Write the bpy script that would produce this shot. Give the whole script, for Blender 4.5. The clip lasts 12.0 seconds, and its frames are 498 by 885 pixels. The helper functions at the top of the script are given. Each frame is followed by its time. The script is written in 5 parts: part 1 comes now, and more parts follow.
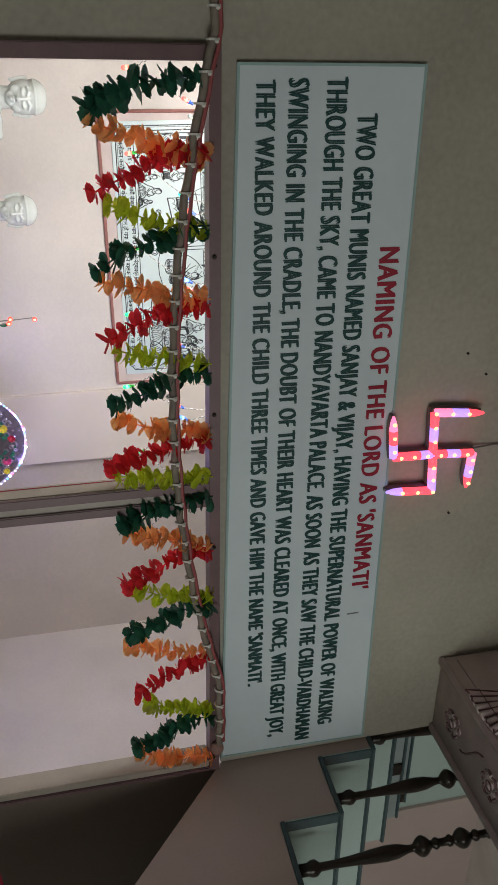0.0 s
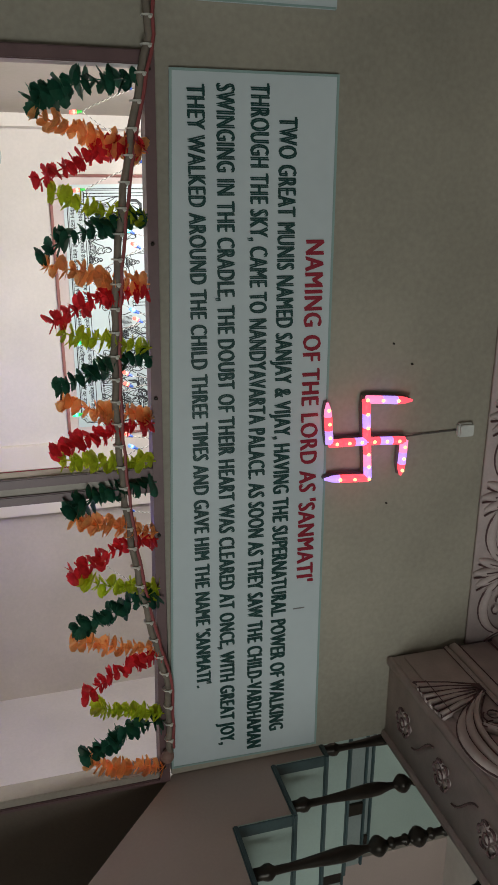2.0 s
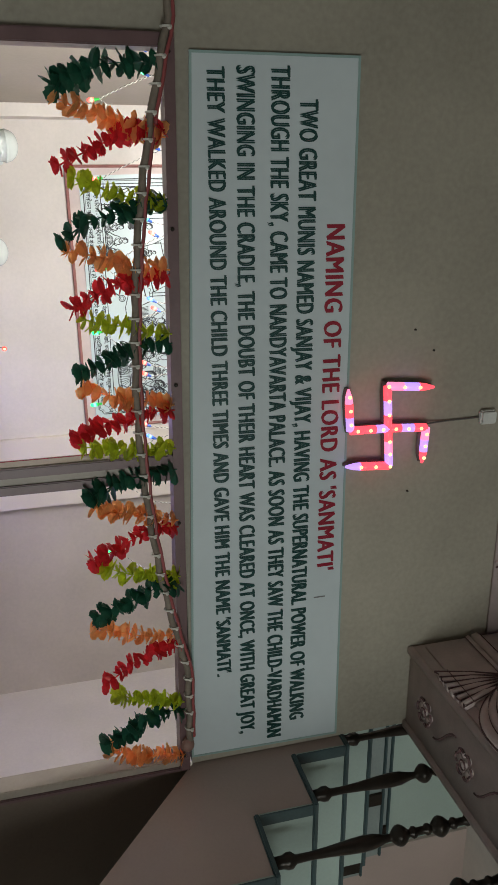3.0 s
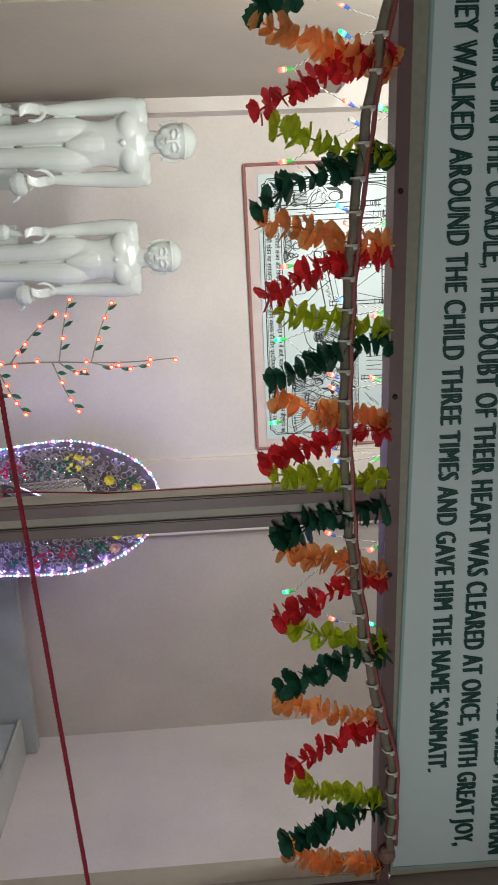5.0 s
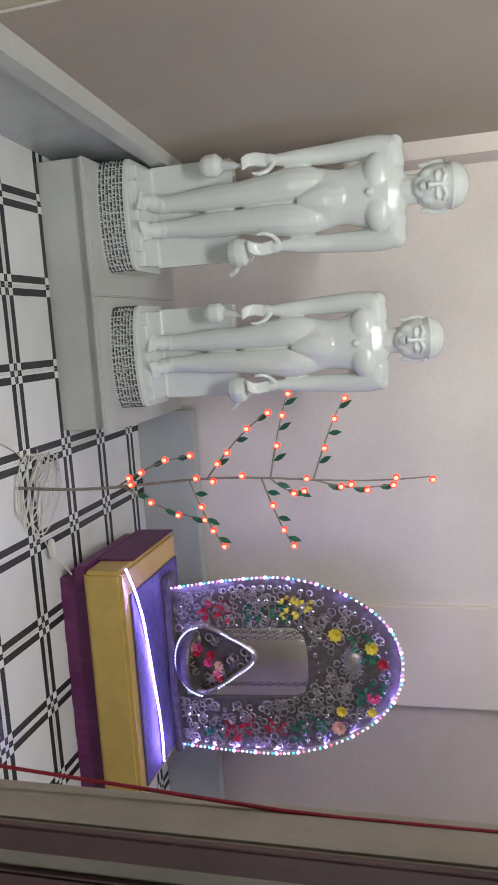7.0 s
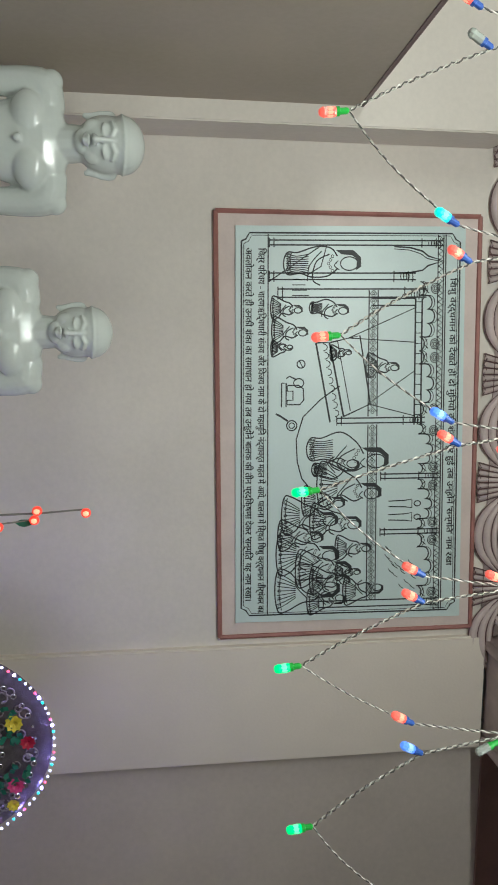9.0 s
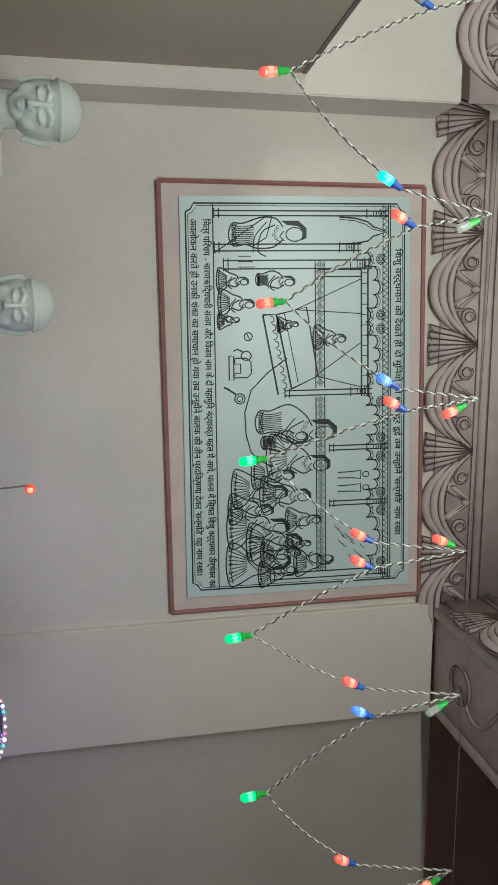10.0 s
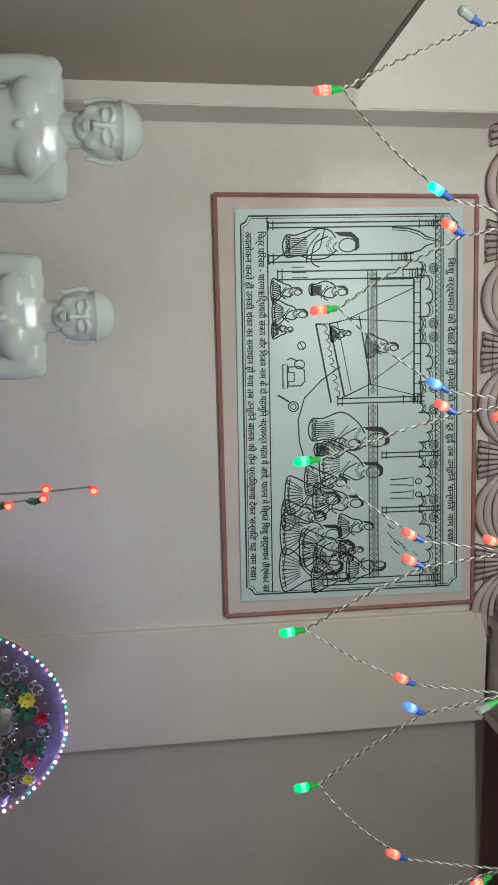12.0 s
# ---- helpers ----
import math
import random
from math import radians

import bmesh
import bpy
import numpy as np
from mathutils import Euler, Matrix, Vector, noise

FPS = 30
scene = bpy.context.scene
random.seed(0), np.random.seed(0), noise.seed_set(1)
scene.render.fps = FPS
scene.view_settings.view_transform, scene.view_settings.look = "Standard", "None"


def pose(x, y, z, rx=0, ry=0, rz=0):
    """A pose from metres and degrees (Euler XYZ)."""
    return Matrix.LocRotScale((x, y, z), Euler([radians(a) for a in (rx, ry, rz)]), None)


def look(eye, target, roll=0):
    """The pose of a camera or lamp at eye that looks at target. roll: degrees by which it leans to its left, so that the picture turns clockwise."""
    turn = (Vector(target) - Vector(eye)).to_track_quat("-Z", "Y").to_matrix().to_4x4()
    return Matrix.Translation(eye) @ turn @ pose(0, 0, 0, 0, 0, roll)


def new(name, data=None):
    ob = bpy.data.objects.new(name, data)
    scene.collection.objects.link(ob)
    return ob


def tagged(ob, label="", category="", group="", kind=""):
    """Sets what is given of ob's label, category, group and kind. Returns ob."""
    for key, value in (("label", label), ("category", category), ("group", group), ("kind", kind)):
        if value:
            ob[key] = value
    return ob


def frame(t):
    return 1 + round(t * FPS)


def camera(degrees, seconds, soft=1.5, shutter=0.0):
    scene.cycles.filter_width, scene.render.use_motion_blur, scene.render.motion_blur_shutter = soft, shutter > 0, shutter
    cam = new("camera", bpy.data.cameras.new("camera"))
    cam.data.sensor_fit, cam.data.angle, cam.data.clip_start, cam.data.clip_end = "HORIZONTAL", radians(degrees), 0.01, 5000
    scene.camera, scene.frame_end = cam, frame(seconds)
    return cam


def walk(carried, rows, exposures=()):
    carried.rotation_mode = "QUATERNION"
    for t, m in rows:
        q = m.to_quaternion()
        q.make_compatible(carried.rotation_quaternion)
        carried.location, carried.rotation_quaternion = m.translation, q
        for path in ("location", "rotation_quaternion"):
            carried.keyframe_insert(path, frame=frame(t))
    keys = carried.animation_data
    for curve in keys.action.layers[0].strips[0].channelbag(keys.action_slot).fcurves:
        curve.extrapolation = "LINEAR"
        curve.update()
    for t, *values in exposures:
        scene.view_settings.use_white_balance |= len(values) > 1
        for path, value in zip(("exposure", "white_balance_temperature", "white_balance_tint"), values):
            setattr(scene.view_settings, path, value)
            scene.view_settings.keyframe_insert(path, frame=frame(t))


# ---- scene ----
cam = camera(35.7, 12.0, 1.5, 0.1)
PATH = [
    (0, (0.03, 0.18, 1.595), (0.896, 1.936, 2.001), 85.0),
    (0.5, (0.075, 0.043, 1.604), (0.854, 1.824, 2.076), 84.4),
    (1, (0.189, -0.022, 1.615), (0.906, 1.759, 2.175), 84.3),
    (1.5, (0.292, -0.062, 1.606), (0.953, 1.744, 2.155), 85.0),
    (2, (0.313, -0.049, 1.597), (0.937, 1.776, 2.127), 85.2),
    (2.5, (0.319, -0.031, 1.603), (0.951, 1.799, 2.106), 85.3),
    (2.7, (0.326, -0.037, 1.595), (0.964, 1.792, 2.093), 85.1),
    (4.3, (0.433, 0.07, 1.562), (0.992, 1.946, 1.97), 85.3),
    (4.5, (0.451, 0.186, 1.548), (1.007, 2.081, 1.866), 85.8),
    (4.6, (0.443, 0.259, 1.532), (1.011, 2.156, 1.81), 85.8),
    (5, (0.486, 0.469, 1.524), (1.061, 2.381, 1.628), 86.9),
    (5.5, (0.581, 0.741, 1.488), (1.005, 2.693, 1.385), 87.3),
    (6, (0.664, 1.009, 1.474), (0.877, 2.971, 1.151), 88.5),
    (6.5, (0.631, 1.288, 1.458), (0.897, 3.215, 0.995), 88.2),
    (6.7, (0.619, 1.37, 1.452), (0.922, 3.274, 0.92), 88.3),
    (8.3, (0.701, 2.012, 1.515), (0.811, 4.004, 1.377), 90.6),
    (8.5, (0.686, 2.059, 1.516), (0.852, 4.051, 1.468), 90.6),
    (9, (0.684, 2.084, 1.541), (0.97, 4.046, 1.803), 89.4),
    (9.5, (0.695, 2.095, 1.553), (1.026, 4.035, 1.909), 88.3),
    (10, (0.701, 2.097, 1.55), (1.044, 4.029, 1.937), 88.0),
    (10.5, (0.705, 2.099, 1.552), (1.031, 4.035, 1.931), 87.8),
    (11, (0.707, 2.095, 1.552), (1.018, 4.036, 1.922), 87.7),
    (11.5, (0.709, 2.083, 1.552), (1.01, 4.03, 1.9), 87.9),
    (12, (0.71, 2.035, 1.535), (1.022, 3.994, 1.789), 88.3),
]
LIGHT = [(0.0, 0.12, 6500, 8), (2.5, 0.12, 6500, 6), (4.5, 0.1, 6500, 5), (5.5, -0.05, 6500, 3), (6.7, -0.1, 6350, 6), (8.3, -0.68, 6750, 3), (9.2, -0.76, 6300, -5), (10.0, -0.86, 6300, -5), (10.6, -0.78, 6300, -5), (12.0, -0.74, 6300, -5)]
walk(cam, [(t, look(eye, target, roll)) for t, eye, target, roll in PATH], LIGHT)

# ---- light and exposure ----
def area(name, m, sx, sy, watts, color):
    d = bpy.data.lights.new(name, "AREA")
    d.shape, d.size, d.size_y, d.energy, d.color = "RECTANGLE", sx, sy, watts, color
    ob = new(name, d)
    ob.matrix_world = m
    return ob


world = bpy.data.worlds.new("world")
scene.world = world
world.use_nodes = True
world.node_tree.nodes["Background"].inputs[0].default_value = (0.9, 0.95, 1.0, 1)
world.node_tree.nodes["Background"].inputs[1].default_value = 0.03
# two unseen lamps, assumed to be tubes, placed high behind the front wall
area("tube_light_a", look((0.55, 2.40, 2.84), (0.80, 5.0, 1.45)), 1.2, 0.06, 54, (1.0, 0.98, 0.97))
area("tube_light_b", look((-1.6, 2.6, 2.75), (-1.2, 5.0, 1.2)), 1.2, 0.06, 34, (1.0, 0.98, 0.97))
# unseen fill lamp behind the viewer, added to light the front wall
area("window_light", look((2.2, -2.5, 1.2), (2.1, 2.2, 1.05)), 1.6, 1.3, 59, (0.93, 0.97, 0.96))

# ---- materials ----
def mat(name, color, rough=0.5, metal=0.0, vary=0.12, scale=6.0, bump=0.15, fine=90.0, emit=0.0, coat=0.0, trans=0.0, rand=0.0, thin=0.0):
    m = bpy.data.materials.new(name)
    m.use_nodes = True
    nt = m.node_tree
    p = nt.nodes["Principled BSDF"]
    p.inputs["Roughness"].default_value, p.inputs["Metallic"].default_value = rough, metal
    p.inputs["Coat Weight"].default_value = coat
    p.inputs["Transmission Weight"].default_value = trans
    co = nt.nodes.new("ShaderNodeTexCoord")

    def noise_of(s, detail):
        n = nt.nodes.new("ShaderNodeTexNoise")
        n.inputs["Scale"].default_value, n.inputs["Detail"].default_value = s, detail
        nt.links.new(co.outputs["Object"], n.inputs["Vector"])
        return n

    a, b = noise_of(scale, 4), noise_of(fine, 3)
    mixer = nt.nodes.new("ShaderNodeMath")
    mixer.operation = "MULTIPLY_ADD"
    nt.links.new(b.outputs["Fac"], mixer.inputs[0])
    mixer.inputs[1].default_value = 0.35
    nt.links.new(a.outputs["Fac"], mixer.inputs[2])
    ramp = nt.nodes.new("ShaderNodeMapRange")
    ramp.inputs["From Min"].default_value, ramp.inputs["From Max"].default_value = 0.4, 0.95
    ramp.inputs["To Min"].default_value, ramp.inputs["To Max"].default_value = 1 - vary, 1 + vary
    nt.links.new(mixer.outputs[0], ramp.inputs["Value"])
    last = ramp.outputs["Result"]
    if rand:
        info = nt.nodes.new("ShaderNodeObjectInfo")
        r2 = nt.nodes.new("ShaderNodeMapRange")
        r2.inputs["To Min"].default_value, r2.inputs["To Max"].default_value = 1 - rand, 1 + rand
        nt.links.new(info.outputs["Random"], r2.inputs["Value"])
        mul = nt.nodes.new("ShaderNodeMath")
        mul.operation = "MULTIPLY"
        nt.links.new(last, mul.inputs[0])
        nt.links.new(r2.outputs["Result"], mul.inputs[1])
        last = mul.outputs[0]
    hue = nt.nodes.new("ShaderNodeVectorMath")
    hue.operation = "SCALE"
    hue.inputs[0].default_value = color
    nt.links.new(last, hue.inputs["Scale"])
    nt.links.new(hue.outputs["Vector"], p.inputs["Base Color"])
    if bump:
        bp = nt.nodes.new("ShaderNodeBump")
        bp.inputs["Strength"].default_value, bp.inputs["Distance"].default_value = bump, 0.004
        nt.links.new(b.outputs["Fac"], bp.inputs["Height"])
        nt.links.new(bp.outputs["Normal"], p.inputs["Normal"])
    if emit:
        p.inputs["Emission Color"].default_value = (*color, 1)
        p.inputs["Emission Strength"].default_value = emit
    if thin:
        tl = nt.nodes.new("ShaderNodeBsdfTranslucent")
        nt.links.new(hue.outputs["Vector"], tl.inputs["Color"])
        mx = nt.nodes.new("ShaderNodeMixShader")
        mx.inputs[0].default_value = thin
        nt.links.new(p.outputs[0], mx.inputs[1])
        nt.links.new(tl.outputs[0], mx.inputs[2])
        nt.links.new(mx.outputs[0], nt.nodes["Material Output"].inputs["Surface"])
    return m


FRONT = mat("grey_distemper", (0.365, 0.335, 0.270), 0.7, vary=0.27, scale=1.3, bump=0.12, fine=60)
PINK = mat("pink_distemper", (0.725, 0.665, 0.605), 0.65, vary=0.10, scale=1.8, bump=0.12, fine=55)
CREAM = mat("cream_paint", (0.76, 0.68, 0.6), 0.6, vary=0.05, scale=3)
# brown of the painted beam shadow and of the garland knot
BROWN = mat("brown_shadow_and_knot", (0.27, 0.155, 0.125), 0.6, vary=0.2)
# umber, darkened all over for the shadow beneath the stair
STAIR_SHADE = mat("umber_stair_shade", (0.17, 0.13, 0.10), 0.7, vary=0.15, scale=2)
CEIL = mat("ceiling_paint", (0.6, 0.55, 0.5), 0.8)
DADO = mat("grey_marble", (0.43, 0.455, 0.45), 0.25, vary=0.16, scale=3.2, bump=0.03)
MARBLE = mat("white_marble_slab", (0.52, 0.53, 0.50), 0.25, vary=0.1, scale=4, bump=0.03)
STATUE = mat("polished_white_marble", (0.67, 0.71, 0.68), 0.22, vary=0.05, scale=5, bump=0.02, coat=0.2)
INSCR = mat("black_inscription", (0.03, 0.03, 0.03), 0.5)
SIGN = mat("glossy_sign_board", (0.60, 0.67, 0.69), 0.14, vary=0.05, scale=3, bump=0.02, fine=30)
SIGN_EDGE = mat("sign_edge_green", (0.30, 0.42, 0.40), 0.35)
GREEN_TEXT = mat("dark_green_paint", (0.012, 0.06, 0.055), 0.35)
RED_TEXT = mat("crimson_paint", (0.30, 0.015, 0.035), 0.35)
FRAME = mat("mauve_brown_enamel", (0.15, 0.088, 0.090), 0.4, vary=0.15, scale=12)
FRAME_L = mat("beige_enamel", (0.36, 0.31, 0.26), 0.45, vary=0.12, scale=10)
STAIR_P = mat("pink_stair_plaster", (0.52, 0.42, 0.38), 0.7, vary=0.08, scale=2.5)
# teal of the edge strips; on treads it also holds their underside shade
TEAL = mat("teal_edge_and_shade", (0.055, 0.095, 0.10), 0.4, vary=0.25)
TREAD = mat("grey_green_tread", (0.30, 0.36, 0.35), 0.3, vary=0.15)
AQUA = mat("aqua_wall", (0.44, 0.55, 0.50), 0.7, vary=0.1, scale=2)
IRON = mat("dark_turned_metal", (0.035, 0.028, 0.022), 0.32, metal=0.5, vary=0.25, scale=25)
CARVE = mat("mauve_carved_plaster", (0.56, 0.46, 0.44), 0.6, vary=0.14, scale=14, bump=0.3, fine=120)
# dark mauve: painted outlines, plus shade put into the carving's hollows
CARVE_D = mat("dark_mauve_outline_shade", (0.11, 0.058, 0.058), 0.6, vary=0.3, scale=30)
WHITE = mat("white_plastic", (0.7, 0.7, 0.66), 0.4)
CABLE = mat("grey_cable", (0.12, 0.11, 0.10), 0.5)
WIRE_W = mat("white_wire", (0.68, 0.66, 0.6), 0.45)
ROPE = mat("crimson_rope", (0.30, 0.008, 0.03), 0.65, vary=0.25, scale=60, bump=0.5, fine=400)
TWIG = mat("grey_brown_twig", (0.20, 0.165, 0.13), 0.7, vary=0.3, scale=20, bump=0.5)
REDWIRE = mat("dull_red_wire", (0.28, 0.06, 0.06), 0.5)
LEAVES = {
    "g": mat("dark_green_leaf", (0.022, 0.12, 0.07), 0.45, vary=0.35, scale=40, thin=0.3),
    "o": mat("orange_leaf", (1.0, 0.52, 0.20), 0.45, vary=0.4, scale=14, thin=0.68),
    "r": mat("red_leaf", (0.80, 0.045, 0.06), 0.45, vary=0.3, scale=30, thin=0.55),
    "l": mat("lime_leaf", (0.62, 0.72, 0.05), 0.45, vary=0.3, scale=30, thin=0.6),
}
PANEL = mat("mural_panel_white", (0.60, 0.70, 0.69), 0.35, vary=0.05, scale=4)
INK = mat("mural_ink", (0.018, 0.022, 0.025), 0.5)
BORDER = mat("mural_border_pink", (0.66, 0.55, 0.51), 0.6, vary=0.08, scale=8)
BORDER_D = mat("mural_border_rust", (0.33, 0.14, 0.12), 0.6, vary=0.2, scale=15)
TILE_W = mat("white_floor_tile", (0.72, 0.73, 0.71), 0.22, vary=0.06, scale=5, bump=0.02, rand=0.05)
TILE_B = mat("black_tile_stripe", (0.035, 0.037, 0.04), 0.25, vary=0.2)
GROUT = mat("grout", (0.4, 0.39, 0.36), 0.8)
PURPLE = mat("purple_satin", (0.13, 0.02, 0.10), 0.4, vary=0.25, scale=10)
YELLOW = mat("ochre_satin", (0.52, 0.36, 0.10), 0.38, vary=0.12, scale=12)
VELVET = mat("violet_velvet", (0.10, 0.08, 0.22), 0.6, vary=0.35, scale=25, bump=0.4)
SILVER = mat("tarnished_silver", (0.42, 0.38, 0.36), 0.38, metal=0.85, vary=0.35, scale=35, bump=0.4, fine=200)
SILVER_M = mat("oxidised_silver", (0.38, 0.34, 0.34), 0.4, metal=0.75, vary=0.35, scale=35, bump=0.4, fine=200)
SILVER_D = mat("dark_silver", (0.17, 0.145, 0.15), 0.45, metal=0.7, vary=0.3, scale=40, bump=0.5, fine=220)
GEM = mat("mirror_beads", (0.8, 0.8, 0.82), 0.12, metal=0.9, bump=0)
PETALS = {
    "yellow": mat("yellow_petal", (0.75, 0.60, 0.06), 0.5, vary=0.25, scale=60),
    "pink": mat("pink_petal", (0.70, 0.06, 0.25), 0.5, vary=0.25, scale=60),
    "blush": mat("blush_petal", (0.75, 0.42, 0.38), 0.5, vary=0.25, scale=60),
    "green": mat("fabric_leaf_green", (0.01, 0.14, 0.08), 0.5, vary=0.3, scale=60),
    "red": mat("red_petal", (0.45, 0.01, 0.04), 0.5, vary=0.3, scale=60),
}
WOOD = mat("varnished_brown_wood", (0.11, 0.055, 0.025), 0.35, vary=0.3, scale=9)
FELT = mat("green_felt", (0.02, 0.20, 0.06), 0.8, vary=0.2, scale=15)
STEM = mat("grey_green_fake_stem", (0.21, 0.19, 0.16), 0.5, vary=0.3, scale=30)
LED_R = mat("led_red", (1.0, 0.05, 0.03), 0.3, emit=1.5, vary=0, bump=0)
LED_G = mat("led_green", (0.03, 1.0, 0.25), 0.3, emit=1.4, vary=0, bump=0)
INK_MARK = mat("pencil_mark", (0.2, 0.2, 0.2), 0.6)
SOFT_R = mat("soft_red_glow", (1.0, 0.07, 0.10), 0.3, emit=1.5, vary=0, bump=0)
SOFT_P = mat("soft_pink_glow", (1.0, 0.22, 0.42), 0.3, emit=1.3, vary=0, bump=0)
SOFT_V = mat("soft_violet_glow", (0.50, 0.30, 1.0), 0.3, emit=1.1, vary=0, bump=0)
# darker copy of PINK: the recess's weaker light is put into the colour
RECESS = mat("shaded_pink_distemper", (0.60, 0.53, 0.47), 0.68, vary=0.12, scale=1.5, bump=0.12, fine=50)
# tan: a browner wall, also darkened for the weak light on it
TAN = mat("tan_shaded_distemper", (0.41, 0.355, 0.29), 0.68, vary=0.1, scale=1.5, bump=0.12, fine=50)
LED_B = mat("led_blue", (0.1, 0.25, 1.0), 0.3, emit=1.4, vary=0, bump=0)
LED_O = mat("led_orange", (1.0, 0.13, 0.10), 0.3, emit=1.2, vary=0, bump=0)
LED_C = mat("led_cyan", (0.05, 0.9, 0.75), 0.3, emit=1.5, vary=0, bump=0)
LED_V = mat("led_violet", (0.30, 0.22, 1.0), 0.3, emit=130, vary=0, bump=0)
LED_ARCH = mat("led_arch_violet", (0.32, 0.25, 1.0), 0.3, emit=520, vary=0, bump=0)
LED_W = mat("led_white", (0.60, 0.60, 1.0), 0.3, emit=5, vary=0, bump=0)
LED_P = mat("led_pink", (1.0, 0.10, 0.22), 0.3, emit=3, vary=0, bump=0)
LED_HOT = mat("led_hot", (1.0, 0.50, 0.22), 0.3, emit=2.2, vary=0, bump=0)
CORES = {k: mat("bulb_core", c, 0.3, emit=1.7, vary=0, bump=0) for k, c in {"O": (1.0, 0.32, 0.22), "C": (0.22, 1.0, 0.9), "G": (0.20, 1.0, 0.45), "V": (0.28, 0.45, 1.0)}.items()}
LED_CORE = mat("led_core", (1.0, 0.42, 0.26), 0.3, emit=1.8, vary=0, bump=0)
SOCK_G = mat("green_socket", (0.04, 0.45, 0.06), 0.4)
SOCK_B = mat("blue_socket", (0.03, 0.10, 0.42), 0.4)
CLEAR = mat("clear_bulb_plastic", (0.75, 0.8, 0.75), 0.1, vary=0, bump=0, trans=0.6)


# ---- mesh helpers ----
def box(bm, x0, x1, y0, y1, z0, z1, bevel=0.0):
    r = bmesh.ops.create_cube(bm, size=1, matrix=Matrix.LocRotScale(((x0 + x1) / 2, (y0 + y1) / 2, (z0 + z1) / 2), None, (x1 - x0, y1 - y0, z1 - z0)))
    if bevel:
        es = list({e for v in r["verts"] for e in v.link_edges})
        bmesh.ops.bevel(bm, geom=es, offset=bevel, segments=2, affect="EDGES")
    return bm


def tube(bm, pts, r, seg=6, flat=None):
    """A swept tube; r is one radius or one for each point; flat: (axis, factor) squashes its section."""
    pts = [Vector(p) for p in pts]
    n = len(pts)
    rs = [r] * n if isinstance(r, (int, float)) else list(r)
    rings = []
    up = Vector((0.13, 0.31, 0.94)).normalized()
    for i, p in enumerate(pts):
        d = (pts[min(i + 1, n - 1)] - pts[max(i - 1, 0)]).normalized()
        a = d.cross(up)
        if a.length < 1e-3:
            a = d.cross(Vector((1, 0, 0)))
        a.normalize()
        b = a.cross(d)
        ring = []
        for k in range(seg):
            o = (a * math.cos(2 * math.pi * k / seg) + b * math.sin(2 * math.pi * k / seg)) * rs[i]
            if flat:
                o = o - flat[0] * o.dot(flat[0]) * (1 - flat[1])
            ring.append(bm.verts.new(p + o))
        rings.append(ring)
        up = b
    for i in range(n - 1):
        for k in range(seg):
            bm.faces.new((rings[i][k], rings[i][(k + 1) % seg], rings[i + 1][(k + 1) % seg], rings[i + 1][k]))
    bm.faces.new(rings[0][::-1])
    bm.faces.new(rings[-1])
    return bm


def lathe(bm, profile, base, seg=12, axis=None):
    """A turned shape: profile of (radius, height) above base."""
    turn = Vector((0, 0, 1)).rotation_difference(axis).to_matrix() if axis else Matrix.Identity(3)
    rings = []
    for r, z in profile:
        rings.append([bm.verts.new(Vector(base) + turn @ Vector((r * math.cos(2 * math.pi * k / seg), r * math.sin(2 * math.pi * k / seg), z))) for k in range(seg)])
    for a, b in zip(rings, rings[1:]):
        for k in range(seg):
            bm.faces.new((a[k], a[(k + 1) % seg], b[(k + 1) % seg], b[k]))
    bm.faces.new(rings[0][::-1])
    bm.faces.new(rings[-1])
    return bm


def ball(bm, c, r, u=10, v=7, squash=(1, 1, 1), turn=None):
    m = Matrix.LocRotScale(c, turn, Vector(squash) * r)
    bmesh.ops.create_uvsphere(bm, u_segments=u, v_segments=v, radius=1, matrix=m)
    return bm


def prism(bm, pts, n, depth):
    """A flat polygon of 3D points pushed out along n by depth."""
    a = [bm.verts.new(p) for p in pts]
    b = [bm.verts.new(Vector(p) + Vector(n) * depth) for p in pts]
    bm.faces.new(a)
    bm.faces.new(b[::-1])
    k = len(pts)
    for i in range(k):
        bm.faces.new((a[i], b[i], b[(i + 1) % k], a[(i + 1) % k]))
    return bm


def mesh_of(name, bm, material, smooth=False):
    bmesh.ops.recalc_face_normals(bm, faces=bm.faces)
    me = bpy.data.meshes.new(name)
    bm.to_mesh(me)
    bm.free()
    for m in material if isinstance(material, (list, tuple)) else (material,):
        me.materials.append(m)
    if smooth:
        for p in me.polygons:
            p.use_smooth = True
    return me


def part(name, bm, material, parent=None, label="", smooth=False):
    ob = new(name, mesh_of(name, bm, material, smooth))
    if parent:
        ob.parent = parent
        if not parent.parent:
            ob.matrix_parent_inverse = Matrix.Translation(-parent.location)
    if label:
        ob["label"] = label
    return ob


def thing(name, at, label, category, group=""):
    e = new(name)
    e.location = at
    e.empty_display_size = 0.05
    return tagged(e, label, category, group)


def structure(name, bm, material, label, category, smooth=False):
    return tagged(part(name, bm, material, None, "", smooth), label, category, "", "structure")


